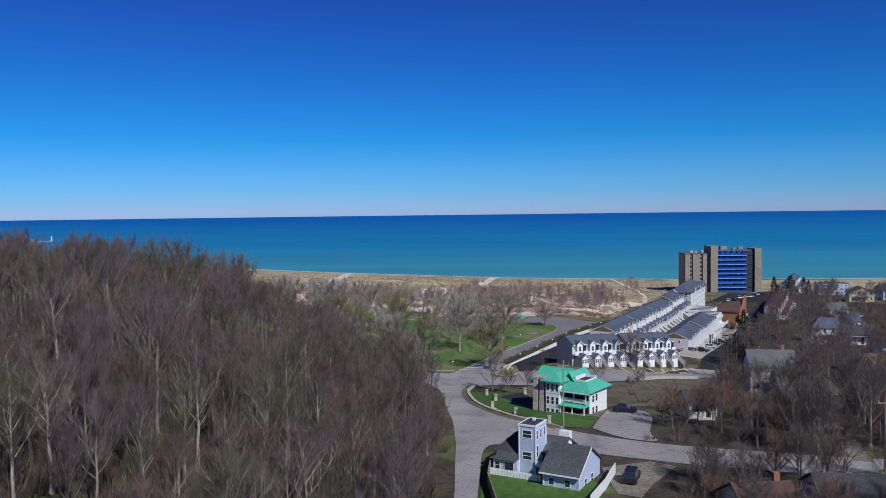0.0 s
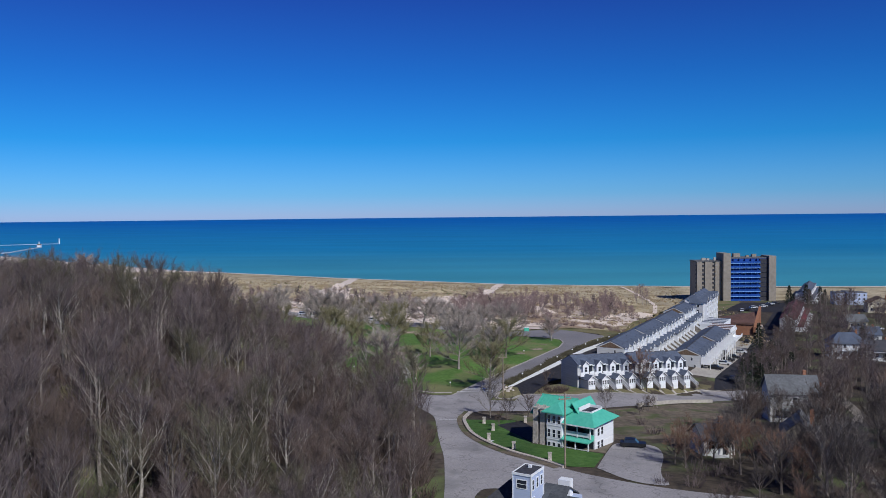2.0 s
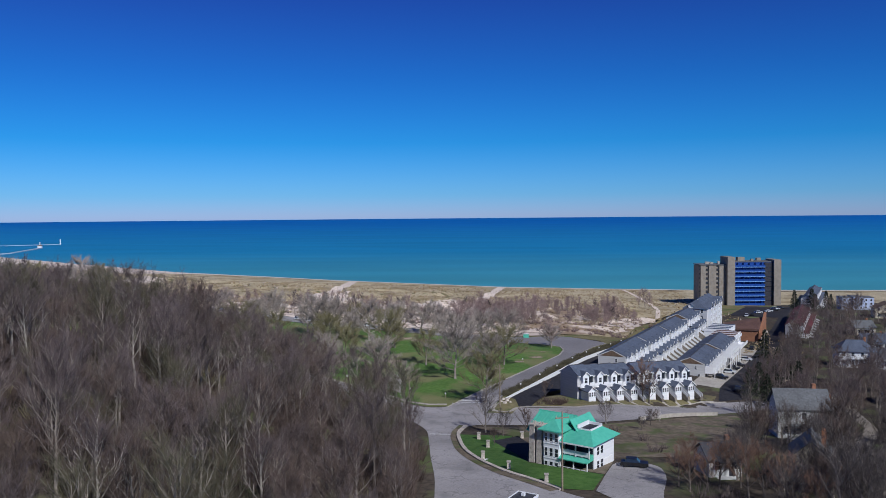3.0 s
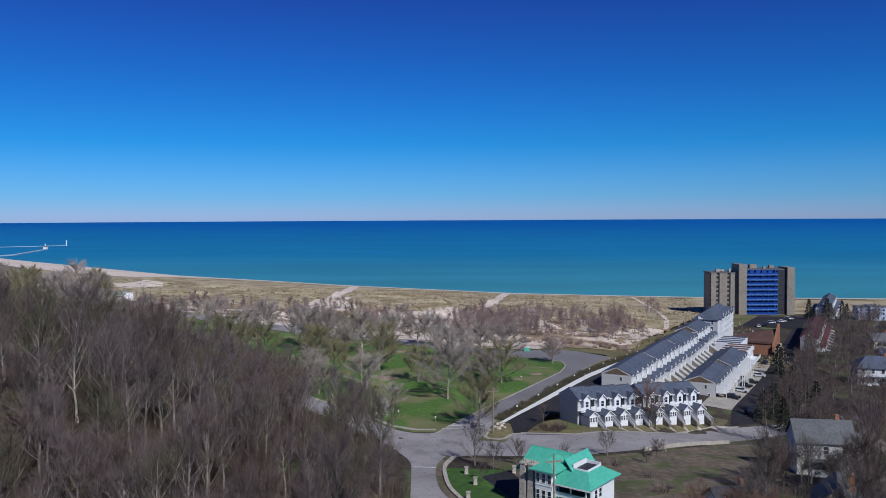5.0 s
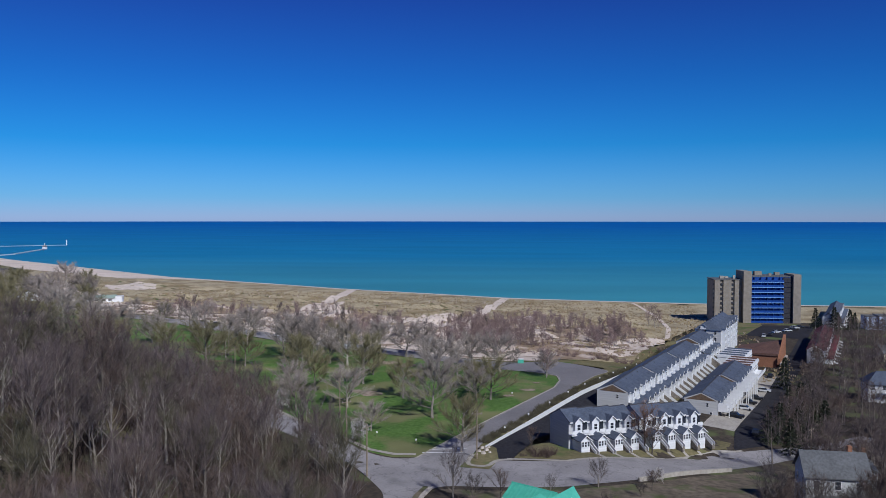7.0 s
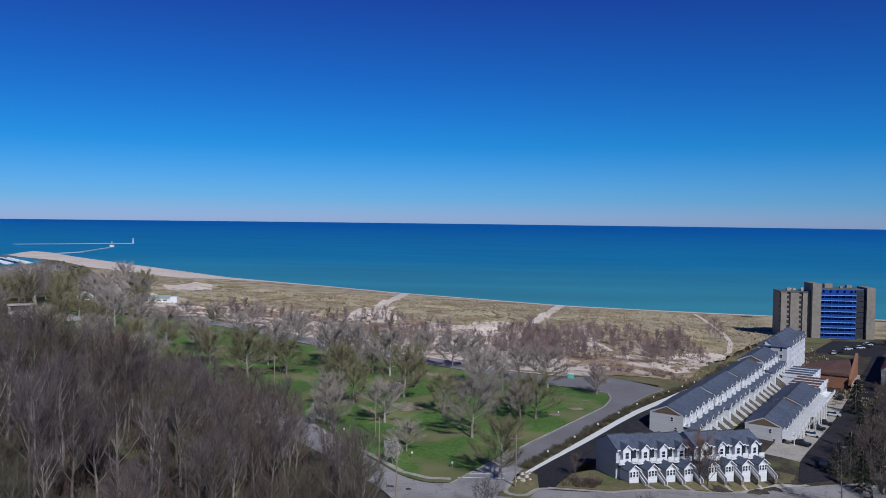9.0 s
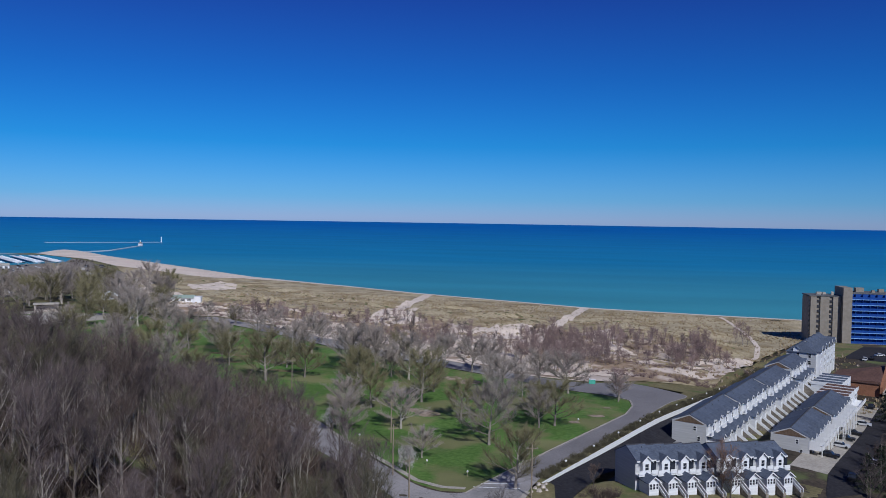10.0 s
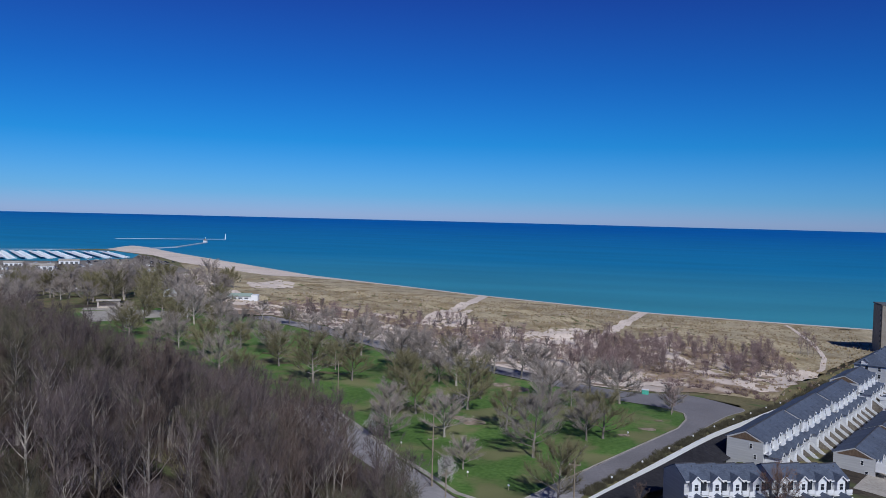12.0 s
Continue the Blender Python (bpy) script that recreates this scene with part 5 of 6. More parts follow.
set_house(19.6, 79, 8, 6.4, 8, 3.0, 5.2, TAN_WALL, HALL_ROOF, "low house with reddish-brown shingle roof")
set_house(29, 82, -4, 14, 9, 3.0, 5.4, BLUE_WALL, DARK_ROOF, "blue-grey house with wide dark slate roof")
set_house(27, 139, 12, 5.5, 5.5, 2.6, 4.6, SIDING, DARK_ROOF, "small grey bungalow under the trees")
set_house(146, 374, 6, 9, 8, 3.2, 6.0, TAN_WALL, GREY_ROOF, "small pale house with grey roof")
set_house(176, 424, -10, 12, 9, 4.6, 7.6, TAN_WALL, BROWN_ROOF, "tan house with steep brown gable", "y")
set_house(196, 430, 0, 12, 10, 5.2, 8.0, BLUE_WALL, SLATE, "pale blue house with slate roof")
set_house(160, 330, 12, 12, 9, 4.8, 8.0, GREY_WALL, DARK_ROOF, "grey house with dark gable roof", "y")
set_house(135, 340, -5, 10, 8, 3.2, 6.0, SIDING, SLATE, "grey cottage with slate-blue roof")
set_house(205, 392, 8, 14, 9, 4.8, 8.0, WHITE, GREY_ROOF, "white house with broad grey roof")
set_house(232, 460, 0, 14, 10, 5.0, 8.4, WHITE, GREY_ROOF, "pale house near the shore")
set_house(64, 206, -12, 9, 8, 3.2, 5.8, SIDING, GREY_ROOF, "grey cottage among bare trees", "y")
set_house(118, 262, 5, 12, 9, 3.6, 6.8, BLUE_WALL, DARK_ROOF, "blue cottage with dark roof")
set_house(140, 288, -10, 11, 9, 4.6, 7.8, WHITE, BROWN_ROOF, "white house with brown roof")
set_house(72, 168, 10, 10, 8, 3.2, 6.0, TAN_WALL, DARK_ROOF, "tan cottage with dark roof among trees")
set_house(62, 128, -5, 11, 8, 3.2, 6.0, BLUE_WALL, GREY_ROOF, "grey-blue cottage beside the street")


def stepped_block(m):
    b = thing("apartment_block", m, "pale blue-white three-part apartment block with flat roofs", "apartment block")
    for k, (x0, x1, y0, h) in enumerate(((0, 6.4, 0, 9.4), (6.4, 12.8, -1.2, 10.2), (12.8, 19.2, 0.4, 9.6))):
        part("block", Shape().box(x0, x1, y0, 12, -1, h), BLUE_WALL, b)
        part("roof", Shape().box(x0 - 0.1, x1 + 0.1, y0 - 0.2, 12.1, h, h + 0.3), GREY_ROOF, b)
        for z in (1.0, 4.0, 7.0):
            for x in (x0 + 1.7, x0 + 4.7):
                window(b, x, z, 1.1, 1.5, y0)
    part("stair_slot", Shape().box(6.2, 6.5, -1.3, 0.1, -1, 10), DARK, b)
    return b


stepped_block(Matrix.Translation((176.5, 466, ground(180, 466) + 0.2)) @ Matrix.Rotation(radians(-6), 4, "Z") @ Matrix.Diagonal((0.86, 0.86, 0.68, 1)))
low_wall("white_fence", [(3.6, 90), (6.2, 96.5), (8.6, 104)], 1.5, 0.12, TRIM, "white board fence beside the blue house", "fence", 0.4)
low_wall("wood_fence", [(-8.2, 88), (-9.4, 98), (-9.2, 104), (-8.0, 109)], 1.7, 0.12, WOOD, "curving grey wooden fence on the lawn", "fence", 0.4)


# ---- poles, posts, cars ----
def pole_kind(height):
    p = thing("utility_pole", pose(0, 0, -200), "weathered wooden utility pole with a crossarm", "utility pole", "utility poles")
    part("pole", Shape().tube([(0, 0, -0.5), (0, 0, height)], [0.16, 0.11], 8), WOOD, p)
    part("crossarm", Shape().box(-1.1, 1.1, -0.06, 0.06, height - 0.9, height - 0.75), WOOD, p)
    for x in (-0.95, 0.0, 0.95):
        part("insulator", Shape().tube([(x, 0, height - 0.75), (x, 0, height - 0.5)], [0.05, 0.04], 6), CONCRETE, p)
    return p


def car_kind(name, paint, label, length=4.6, height=1.45, boxy=False):
    c = thing(name, pose(0, 0, -200), label, "car", "parked cars")
    L, w = length / 2, 0.9
    body = Shape().hull([(-L, -w, 0.3), (L, -w, 0.3), (L, w, 0.3), (-L, w, 0.3)], [(-L + 0.1, -w + 0.05, 0.85), (L - 0.1, -w + 0.05, 0.8), (L - 0.1, w - 0.05, 0.8), (-L + 0.1, w - 0.05, 0.85)])
    part("body", body, paint, c)
    a, b = (-L + 0.15, L * 0.45) if boxy else (-L * 0.72, L * 0.42)
    part("cabin", Shape().hull([(a, -w + 0.08, 0.84), (b, -w + 0.08, 0.84), (b, w - 0.08, 0.84), (a, w - 0.08, 0.84)], [(a + 0.35, -w + 0.2, height - 0.06), (b - 0.6, -w + 0.2, height - 0.06), (b - 0.6, w - 0.2, height - 0.06), (a + 0.35, w - 0.2, height - 0.06)]), GLASS, c)
    part("roof", Shape().box(a + 0.33, b - 0.55, -w + 0.18, w - 0.18, height - 0.08, height), paint, c)
    for x in (-L * 0.62, L * 0.62):
        for s in (-1, 1):
            part("wheel", Shape().tube([(x, s * (w - 0.2), 0.32), (x, s * (w + 0.01), 0.32)], [0.32, 0.32], 12), RUBBER, c)
    return c


def park_car(kind, x, y, turn):
    return place_copy(kind, Matrix.Translation((x, y, ground(x, y) + 0.1)) @ Matrix.Rotation(radians(turn), 4, "Z"))


POLE = pole_kind(10.0)
for x, y, turn in ((3.4, 130.4, 20), (-34.5, 200.4, 40), (-26.4, 181.5, 60), (-7.0, 196.0, 10), (-83.5, 267, 30), (-41.4, 223.5, 40), (44, 100.5, 0), (64, 216, 40)):
    place_copy(POLE, Matrix.Translation((x, y, ground(x, y))) @ Matrix.Rotation(radians(turn), 4, "Z") @ Matrix.Diagonal((1, 1, 1.2 if y < 140 else 1.0, 1)))
DARK_CAR = car_kind("car", PAINT_DARK, "dark saloon car parked on a drive")
LIGHT_CAR = car_kind("car", PAINT_LIGHT, "silver car parked on the asphalt")
SUV = car_kind("car", PAINT_DARK, "black off-road vehicle parked on gravel", 4.7, 1.85, True)
VAN = car_kind("van", PAINT_LIGHT, "white van parked beside the park road", 5.6, 2.4, True)
park_car(DARK_CAR, 16.2, 144.8, -10)
park_car(SUV, 10.4, 100.6, 72)
park_car(VAN, -92, 354, 32)
for x, y, turn in ((-100, 362, 32), (-126, 383, 36), (-64, 338, 32), (116, 432, 70), (141, 466, 0), (133, 452, 20), (158, 372, 10), (70, 262, 68), (126, 446, 25)):
    park_car(LIGHT_CAR, x, y, turn)
for x, y, turn in ((120, 436, 70), (-140, 394, 36), (92, 340, 66), (138, 458, 0), (60, 243, 68), (145, 470, 0), (99, 362, 66)):
    park_car(DARK_CAR, x, y, turn)


for a, b, dark in ((70, 38.6, 1), (86, 38.8, 0), (98, 38.4, 1), (109, 38.8, 1), (126, 39.2, 0)):
    x, y = at_wall(a, b)
    park_car(DARK_CAR if dark else LIGHT_CAR, x, y, -22)


def stone_post_kind():
    p = thing("stone_post", pose(0, 0, -200), "squat stone gatepost with a pale cap", "post", "stone posts round the lawn")
    part("shaft", Shape().hull([(-0.5, -0.5, -0.3), (0.5, -0.5, -0.3), (0.5, 0.5, -0.3), (-0.5, 0.5, -0.3)], [(-0.36, -0.36, 1.5), (0.36, -0.36, 1.5), (0.36, 0.36, 1.5), (-0.36, 0.36, 1.5)]), STONE, p)
    part("cap", Shape().box(-0.5, 0.5, -0.5, 0.5, 1.5, 1.7), CONCRETE, p)
    return p


POST = stone_post_kind()
for x, y in ((-8.6, 157.5), (-9.2, 148.6), (-4.7, 142), (1.2, 134.6), (-10.6, 164.5), (-2.2, 166)):
    place_copy(POST, Matrix.Translation((x, y, ground(x, y))) @ Matrix.Diagonal((0.7, 0.7, 0.8, 1)))


def lamp_kind():
    p = thing("lamp_post", pose(0, 0, -200), "short path lamp with a white globe", "lamp", "path lamps")
    part("stem", Shape().tube([(0, 0, -0.2), (0, 0, 0.9)], [0.06, 0.05], 6), WOOD, p)
    part("globe", Shape().tube([(0, 0, 0.85), (0, 0, 0.95), (0, 0, 1.15), (0, 0, 1.3)], [0.1, 0.22, 0.22, 0.08], 8), TRIM, p)
    return p


LAMP = lamp_kind()
for x, y in [(-49, 224), (-29.8, 209.5), (-20.5, 205), (-1.0, 253)] + [at_wall(6 + 14 * k, -1.4) for k in range(9)]:
    place_copy(LAMP, Matrix.Translation((x, y, ground(x, y))))


def bin_thing(x, y):
    b = thing("waste_bin", Matrix.Translation((x, y, ground(x, y) + 0.1)), "green waste container with pale lid on the asphalt", "waste bin")
    part("container", Shape().box(-1.0, 1.0, -0.7, 0.7, 0, 1.3), GREEN_ROOF, b)
    part("lid", Shape().box(-1.05, 1.05, -0.75, 0.75, 1.3, 1.45), TRIM, b)


bin_thing(1.0, 309)

# ---- far shore: stage, clubhouse, marina, piers ----
st = thing("park_shelter", Matrix.Translation((-276, 407, ground(-276, 407))) @ Matrix.Rotation(radians(35), 4, "Z"), "open beige park shelter with a flat roof", "shelter")
for x in (-5, 5):
    part("pillar", Shape().box(x - 0.5, x + 0.5, -1.5, 1.5, -1, 4.2), STONE, st)
part("roof", Shape().box(-6.0, 6.0, -2.2, 2.2, 4.2, 4.9), CONCRETE, st)
part("back_wall", Shape().box(-4.5, 4.5, 1.2, 1.5, -1, 3.4), STONE, st)
part("stage_floor", Shape().box(-12, 12, -7, 3, -1, 0.4), CONCRETE, st)
drape("terrace", [(-279, 389), (-262, 374), (-248, 361), (-232, 391), (-222, 404), (-238, 421), (-262, 412)], CONCRETE, "pale paved terrace before the shelter", "pavement", 0.1, 4)
cl = thing("clubhouse", Matrix.Translation((-272, 505, ground(-265, 510) - 0.3)) @ Matrix.Rotation(radians(20), 4, "Z"), "low white beach clubhouse with pale green roof", "building")
part("wall", Shape().box(0, 24, 0, 10, -2, 3.0), WHITE, cl)
part("roof", Shape().gable(-0.8, 20.8, -0.8, 10.8, 2.9, 4.3), PALE_GREEN, cl)
part("end_block", Shape().box(20.8, 25, -1.0, 6, -2, 3.6), TRIM, cl)
for k in range(5):
    window(cl, 2.5 + 3.8 * k, 1.0, 2.4, 0.9, 0.0)
cb = thing("beach_house", Matrix.Translation((-300, 486, ground(-300, 486) - 0.3)) @ Matrix.Rotation(radians(25), 4, "Z"), "grey beach building with white gables", "building")
part("wall", Shape().house_body(0, 12, 0, 9, -2, 4, 6.6, "y"), GREY_WALL, cb)
part("roof", Shape().gable(-0.5, 12.5, -0.5, 9.5, 3.9, 6.9, "y"), DARK_ROOF, cb)
for k in range(3):
    window(cb, 2 + 4 * k, 1.2, 1.4, 1.4, 0.0)

drape("marina_lot", [(-400, 520), (-520, 560), (-700, 690), (-735, 780), (-668, 815), (-645, 905), (-700, 985), (-660, 960), (-560, 860), (-470, 770), (-440, 670)], GRAVEL, "brown-grey marina parking ground", "parking lot", 0.12, 12)
drape("marina_basin", [(-735, 785), (-668, 818), (-648, 908), (-700, 990), (-785, 1045), (-850, 1030), (-1020, 880), (-900, 760)], WATER, "marina basin water", "water", 0.14, 14)


def boat_kind(length, label):
    b = thing("boat", pose(0, 0, -200), label, "boat", "boats of the marina")
    L = length / 2
    part("hull", Shape().hull([(-L, -1.1, 0), (L * 0.5, -1.1, 0), (L * 0.9, 0, 0), (L * 0.5, 1.1, 0), (-L, 1.1, 0)], [(-L, -1.5, 1.6), (L * 0.5, -1.5, 1.7), (L, 0, 2.0), (L * 0.5, 1.5, 1.7), (-L, 1.5, 1.6)]), TRIM, b)
    part("cabin", Shape().hull([(-L * 0.5, -1.0, 1.6), (L * 0.35, -1.0, 1.6), (L * 0.35, 1.0, 1.6), (-L * 0.5, 1.0, 1.6)], [(-L * 0.4, -0.8, 2.9), (L * 0.1, -0.8, 2.9), (L * 0.1, 0.8, 2.9), (-L * 0.4, 0.8, 2.9)]), WHITE, b)
    return b


BOAT = boat_kind(11, "white motor boat moored at a jetty")
rb = random.Random(5)
ex, ey = -0.757, 0.653
for r in range(8):
    x0, y0 = -655 - 13 * r, 905 - 17 * r
    n = 150 + 8 * r
    if r % 2 == 0:
        band("jetty", [(x0, y0), (x0 + ex * n, y0 + ey * n)], 3, CONCRETE, "pale floating jetty of the marina", "jetty", 0.6, 8)
    band("dock_roof", [(x0 - 5, y0 - 6), (x0 - 5 + ex * n * 0.9, y0 - 6 + ey * n * 0.9)], 6, TRIM, "long white roof over boat slips", "dock", 2.8, 8)
    for k in range(18):
        d = 6 + k * (n - 10) / 18 + rb.uniform(-1, 1)
        x, y = x0 + ex * d, y0 + ey * d
        place_copy(BOAT, Matrix.Translation((x, y + 5 * (1 if k % 2 else -0.4), ground(x, y) + 0.15)) @ Matrix.Diagonal((0.8, 0.8, 0.6, 1)) @ Matrix.Rotation(radians(50 + (180 if k % 2 else 0) + rb.uniform(-6, 6)), 4, "Z"))
for k in range(220):
    x, y = rb.uniform(-690, -450), rb.uniform(600, 880)
    if -40 < 0.66 * (x + 560) + 0.75 * (y - 700) < 130 and x > -640 - 0.2 * (y - 600) and x < -420 - 0.35 * (y - 560):
        park_car(LIGHT_CAR if k % 3 else DARK_CAR, x, y, rb.choice((40, 130)))


def shed_kind():
    b = thing("boat_shed", pose(0, 0, -200), "long low white boat shed beside the marina", "shed", "boat sheds")
    part("wall", Shape().house_body(0, 26, 0, 12, -1, 4.4, 6.4), TRIM, b)
    part("roof", Shape().gable(-0.5, 26.5, -0.6, 12.6, 4.3, 6.7), CONCRETE, b)
    for k in range(4):
        part("shed_door", Shape().box(2.5 + 6 * k, 6 + 6 * k, -0.06, 0.02, -0.4, 3.0), GREY_ROOF, b)
    return b


SHED = shed_kind()
for x, y, turn, sc in ((-640, 775, 40, 0.8), (-562, 772, 35, 0.7), (-600, 690, 40, 0.9), (-520, 690, 130, 0.6), (-470, 640, 35, 0.5), (-660, 720, 40, 0.7), (-580, 640, 35, 0.5), (-545, 610, 120, 0.5), (-625, 668, 40, 0.6), (-500, 735, 35, 0.4), (-540, 800, 130, 0.4), (-430, 560, 30, 0.5)):
    place_copy(SHED, Matrix.Translation((x, y, ground(x, y) + 0.1)) @ Matrix.Rotation(radians(turn), 4, "Z") @ Matrix.Diagonal((sc, sc, sc, 1)))


def pier(name, line, width, label):
    sh = Shape()
    for (x0, y0), (x1, y1) in zip(line, line[1:]):
        d = math.hypot(x1 - x0, y1 - y0)
        nx, ny = -(y1 - y0) / d * width / 2, (x1 - x0) / d * width / 2
        ring = ((x0 - nx, y0 - ny), (x1 - nx, y1 - ny), (x1 + nx, y1 + ny), (x0 + nx, y0 + ny))
        sh.hull([(x, y, -13) for x, y in ring], [(x, y, -9.6) for x, y in ring])
    return single(name, sh, PIER, label, "pier", kind="structure")


pier("pier", [(-815, 1090), (-812, 1235), (-893, 1452)], 5, "pale concrete pier running out to the lighthouse")
pier("pier", [(-1140, 1490), (-1060, 1560), (-968, 1645)], 4, "long outer concrete pier")
pier("pier", [(-1100, 800), (-930, 985), (-815, 1105)], 9, "sandy harbour wall")
lh = thing("lighthouse", pose(-892, 1446, -9.6) @ Matrix.Diagonal((0.66, 0.66, 0.78, 1)), "white pier lighthouse with a red-brown roof", "lighthouse")
part("house", Shape().box(-4.5, 4.5, -4.5, 4.5, -0.5, 5.5), TRIM, lh)
part("roof", Shape().hip(-5.2, 5.2, -5.2, 5.2, 5.4, 8.4, 4.6), BROWN_ROOF, lh)
part("lantern", Shape().tube([(0, 0, 7.5), (0, 0, 11.5), (0, 0, 12.2), (0, 0, 13.6)], [1.5, 1.4, 1.9, 0.2], 8), TRIM, lh)
part("gallery", Shape().tube([(0, 0, 10.2), (0, 0, 10.5)], [2.1, 2.1], 8), DARK, lh)
ol = thing("pier_light", pose(-966, 1640, -9.6), "slim white pier-head light", "lighthouse")
part("tower", Shape().tube([(0, 0, -0.5), (0, 0, 9)], [1.3, 0.9], 10), TRIM, ol)
part("lantern", Shape().tube([(0, 0, 9), (0, 0, 10.6), (0, 0, 11.4)], [1.1, 1.0, 0.2], 8), TRIM, ol)


# ---- planting ----
rw = random.Random(11)
FOREST_SHAPES = []


def forest_kind(i):
    size = (rw.uniform(13.0, 17.0), 0.22, 0.42, 4.9, 13, 9, 20)
    bark, twig = (PALE_BARK if i == 4 else BARK_DARK if i in (2, 6) else BARK), (TWIG_BROWN if i in (5, 6) else BUD_DARK if i in (3, 7) else TWIG)
    FOREST_SHAPES.append((grow(100 + i, *size[:4], 11, 7, 10, rise=0.7, twig_len=1.35, twig_w=0.044, leader=0.72), bark, twig))
    label = {5: "tall bare red-brown tree on the wooded bluff", 6: "tall bare red-brown tree on the wooded bluff", 3: "tall tree in olive bud on the wooded bluff", 7: "tall tree in olive bud on the wooded bluff", 4: "bare tree with pale trunk on the wooded bluff"}.get(i, "tall bare grey-brown tree on the wooded bluff")
    return tree_kind("forest_tree", label, "bare trees of the wood", 100 + i, bark, twig, *size, rise=0.7, twig_len=1.1, twig_w=0.026, leader=0.72)


FOREST = [forest_kind(i) for i in range(8)]
PARK = [tree_kind("park_tree", "spreading shade tree in olive bud on the lawn" if i == 2 else "bare spreading shade tree on the park lawn", "trees of the park", 200 + i, PALE_BARK if i == 1 else BARK, BUD if i == 2 else TWIG_PARK,
                  rw.uniform(11.5, 13.5), 0.34, 0.24, 7.0, 17, 13, 38, rise=0.05, twig_len=1.25, twig_w=0.035, leader=0.74) for i in range(4)]
SHRUB = [tree_kind("dune_tree", "small bare reddish-grey tree among the dunes", "scrub of the dunes", 300 + i, BARK, TWIG if i == 2 else TWIG_DUNE,
                   rw.uniform(6.5, 9), 0.1, 0.15, 2.7, 11, 6, 10, rise=1.3, twig_w=0.034, leader=0.66) for i in range(3)]
TOWN = [tree_kind("street_tree", "bare red-brown tree between the houses" if i == 2 else "bare grey-brown tree between the houses", "trees of the town", 400 + i, BARK_DARK if i != 3 else BARK, TWIG_RED if i == 2 else TWIG_BROWN if i == 1 else TWIG_TOWN,
                  rw.uniform(10.0, 12.5), 0.25, 0.24, 5.2, 13, 8, 18, rise=0.6, twig_len=1.15, twig_w=0.033, leader=0.64) for i in range(4)]


def in_wood(x, y):
    edge = float(np.interp(y, [60, 105, 135, 160, 178, 190, 205, 220, 240], [-15, -16.5, -19, -23, -28, -37, -56, -90, -240]))
    return x < edge - 1.5


spots = []
for j in range(38):
    for i in range(34):
        x, y = -14 - i * 5.4 + rw.uniform(-2.4, 2.4), 58 + j * 5.2 + rw.uniform(-2.4, 2.4)
        if in_wood(x, y) and x > -14 - 0.92 * (y + 5):
            spots.append((x, y))
spots.sort(key=lambda p: math.hypot(p[0], p[1] - 40))
for x, y in spots[:290]:
    plant(FOREST[rw.randrange(8)], x, y, rw, rw.uniform(0.78, 1.18))


for x, y, k, s in ((-74, 157, 0, 1.2), (-69, 160, 1, 1.22), (-65.5, 161.5, 4, 1.28), (-61.5, 161, 2, 1.3), (-57.5, 163.5, 0, 1.32), (-53.5, 165.5, 1, 1.32), (-72, 152, 2, 1.15), (-63, 156, 5, 1.2)):
    plant(FOREST[k], x, y, rw, s)


def merged(name, items, material, label, category):
    """Many plants of one kind as a single mesh."""
    vs, fs, k = [], [], 0
    for sh, m in items:
        a = np.array(sh.v)
        r = np.array(m.to_3x3())
        vs.append(a @ r.T + np.array(m.translation))
        fs += [tuple(i + k for i in f) for f in sh.f]
        k += len(sh.v)
    me = bpy.data.meshes.new(name)
    me.from_pydata(np.concatenate(vs).tolist(), [], fs)
    me.materials.append(material)
    return tagged(new(name, me), label, category, kind="stuff")


far = {}
for x, y in spots[290:]:
    (trunk, crown), bark, twig = FOREST_SHAPES[rw.randrange(8)]
    s = rw.uniform(0.85, 1.15)
    m = Matrix.Translation((x, y, ground(x, y) - 0.1)) @ Matrix.Rotation(rw.uniform(0, 6.28), 4, "Z") @ Matrix.Diagonal((s, s, s, 1))
    far.setdefault(bark.name, (bark, []))[1].append((trunk, m))
    far.setdefault(twig.name, (twig, []))[1].append((crown, m))
for bark, items in far.values():
    merged("woodland", items, bark, "the wood farther back on the bluff, bare", "trees")

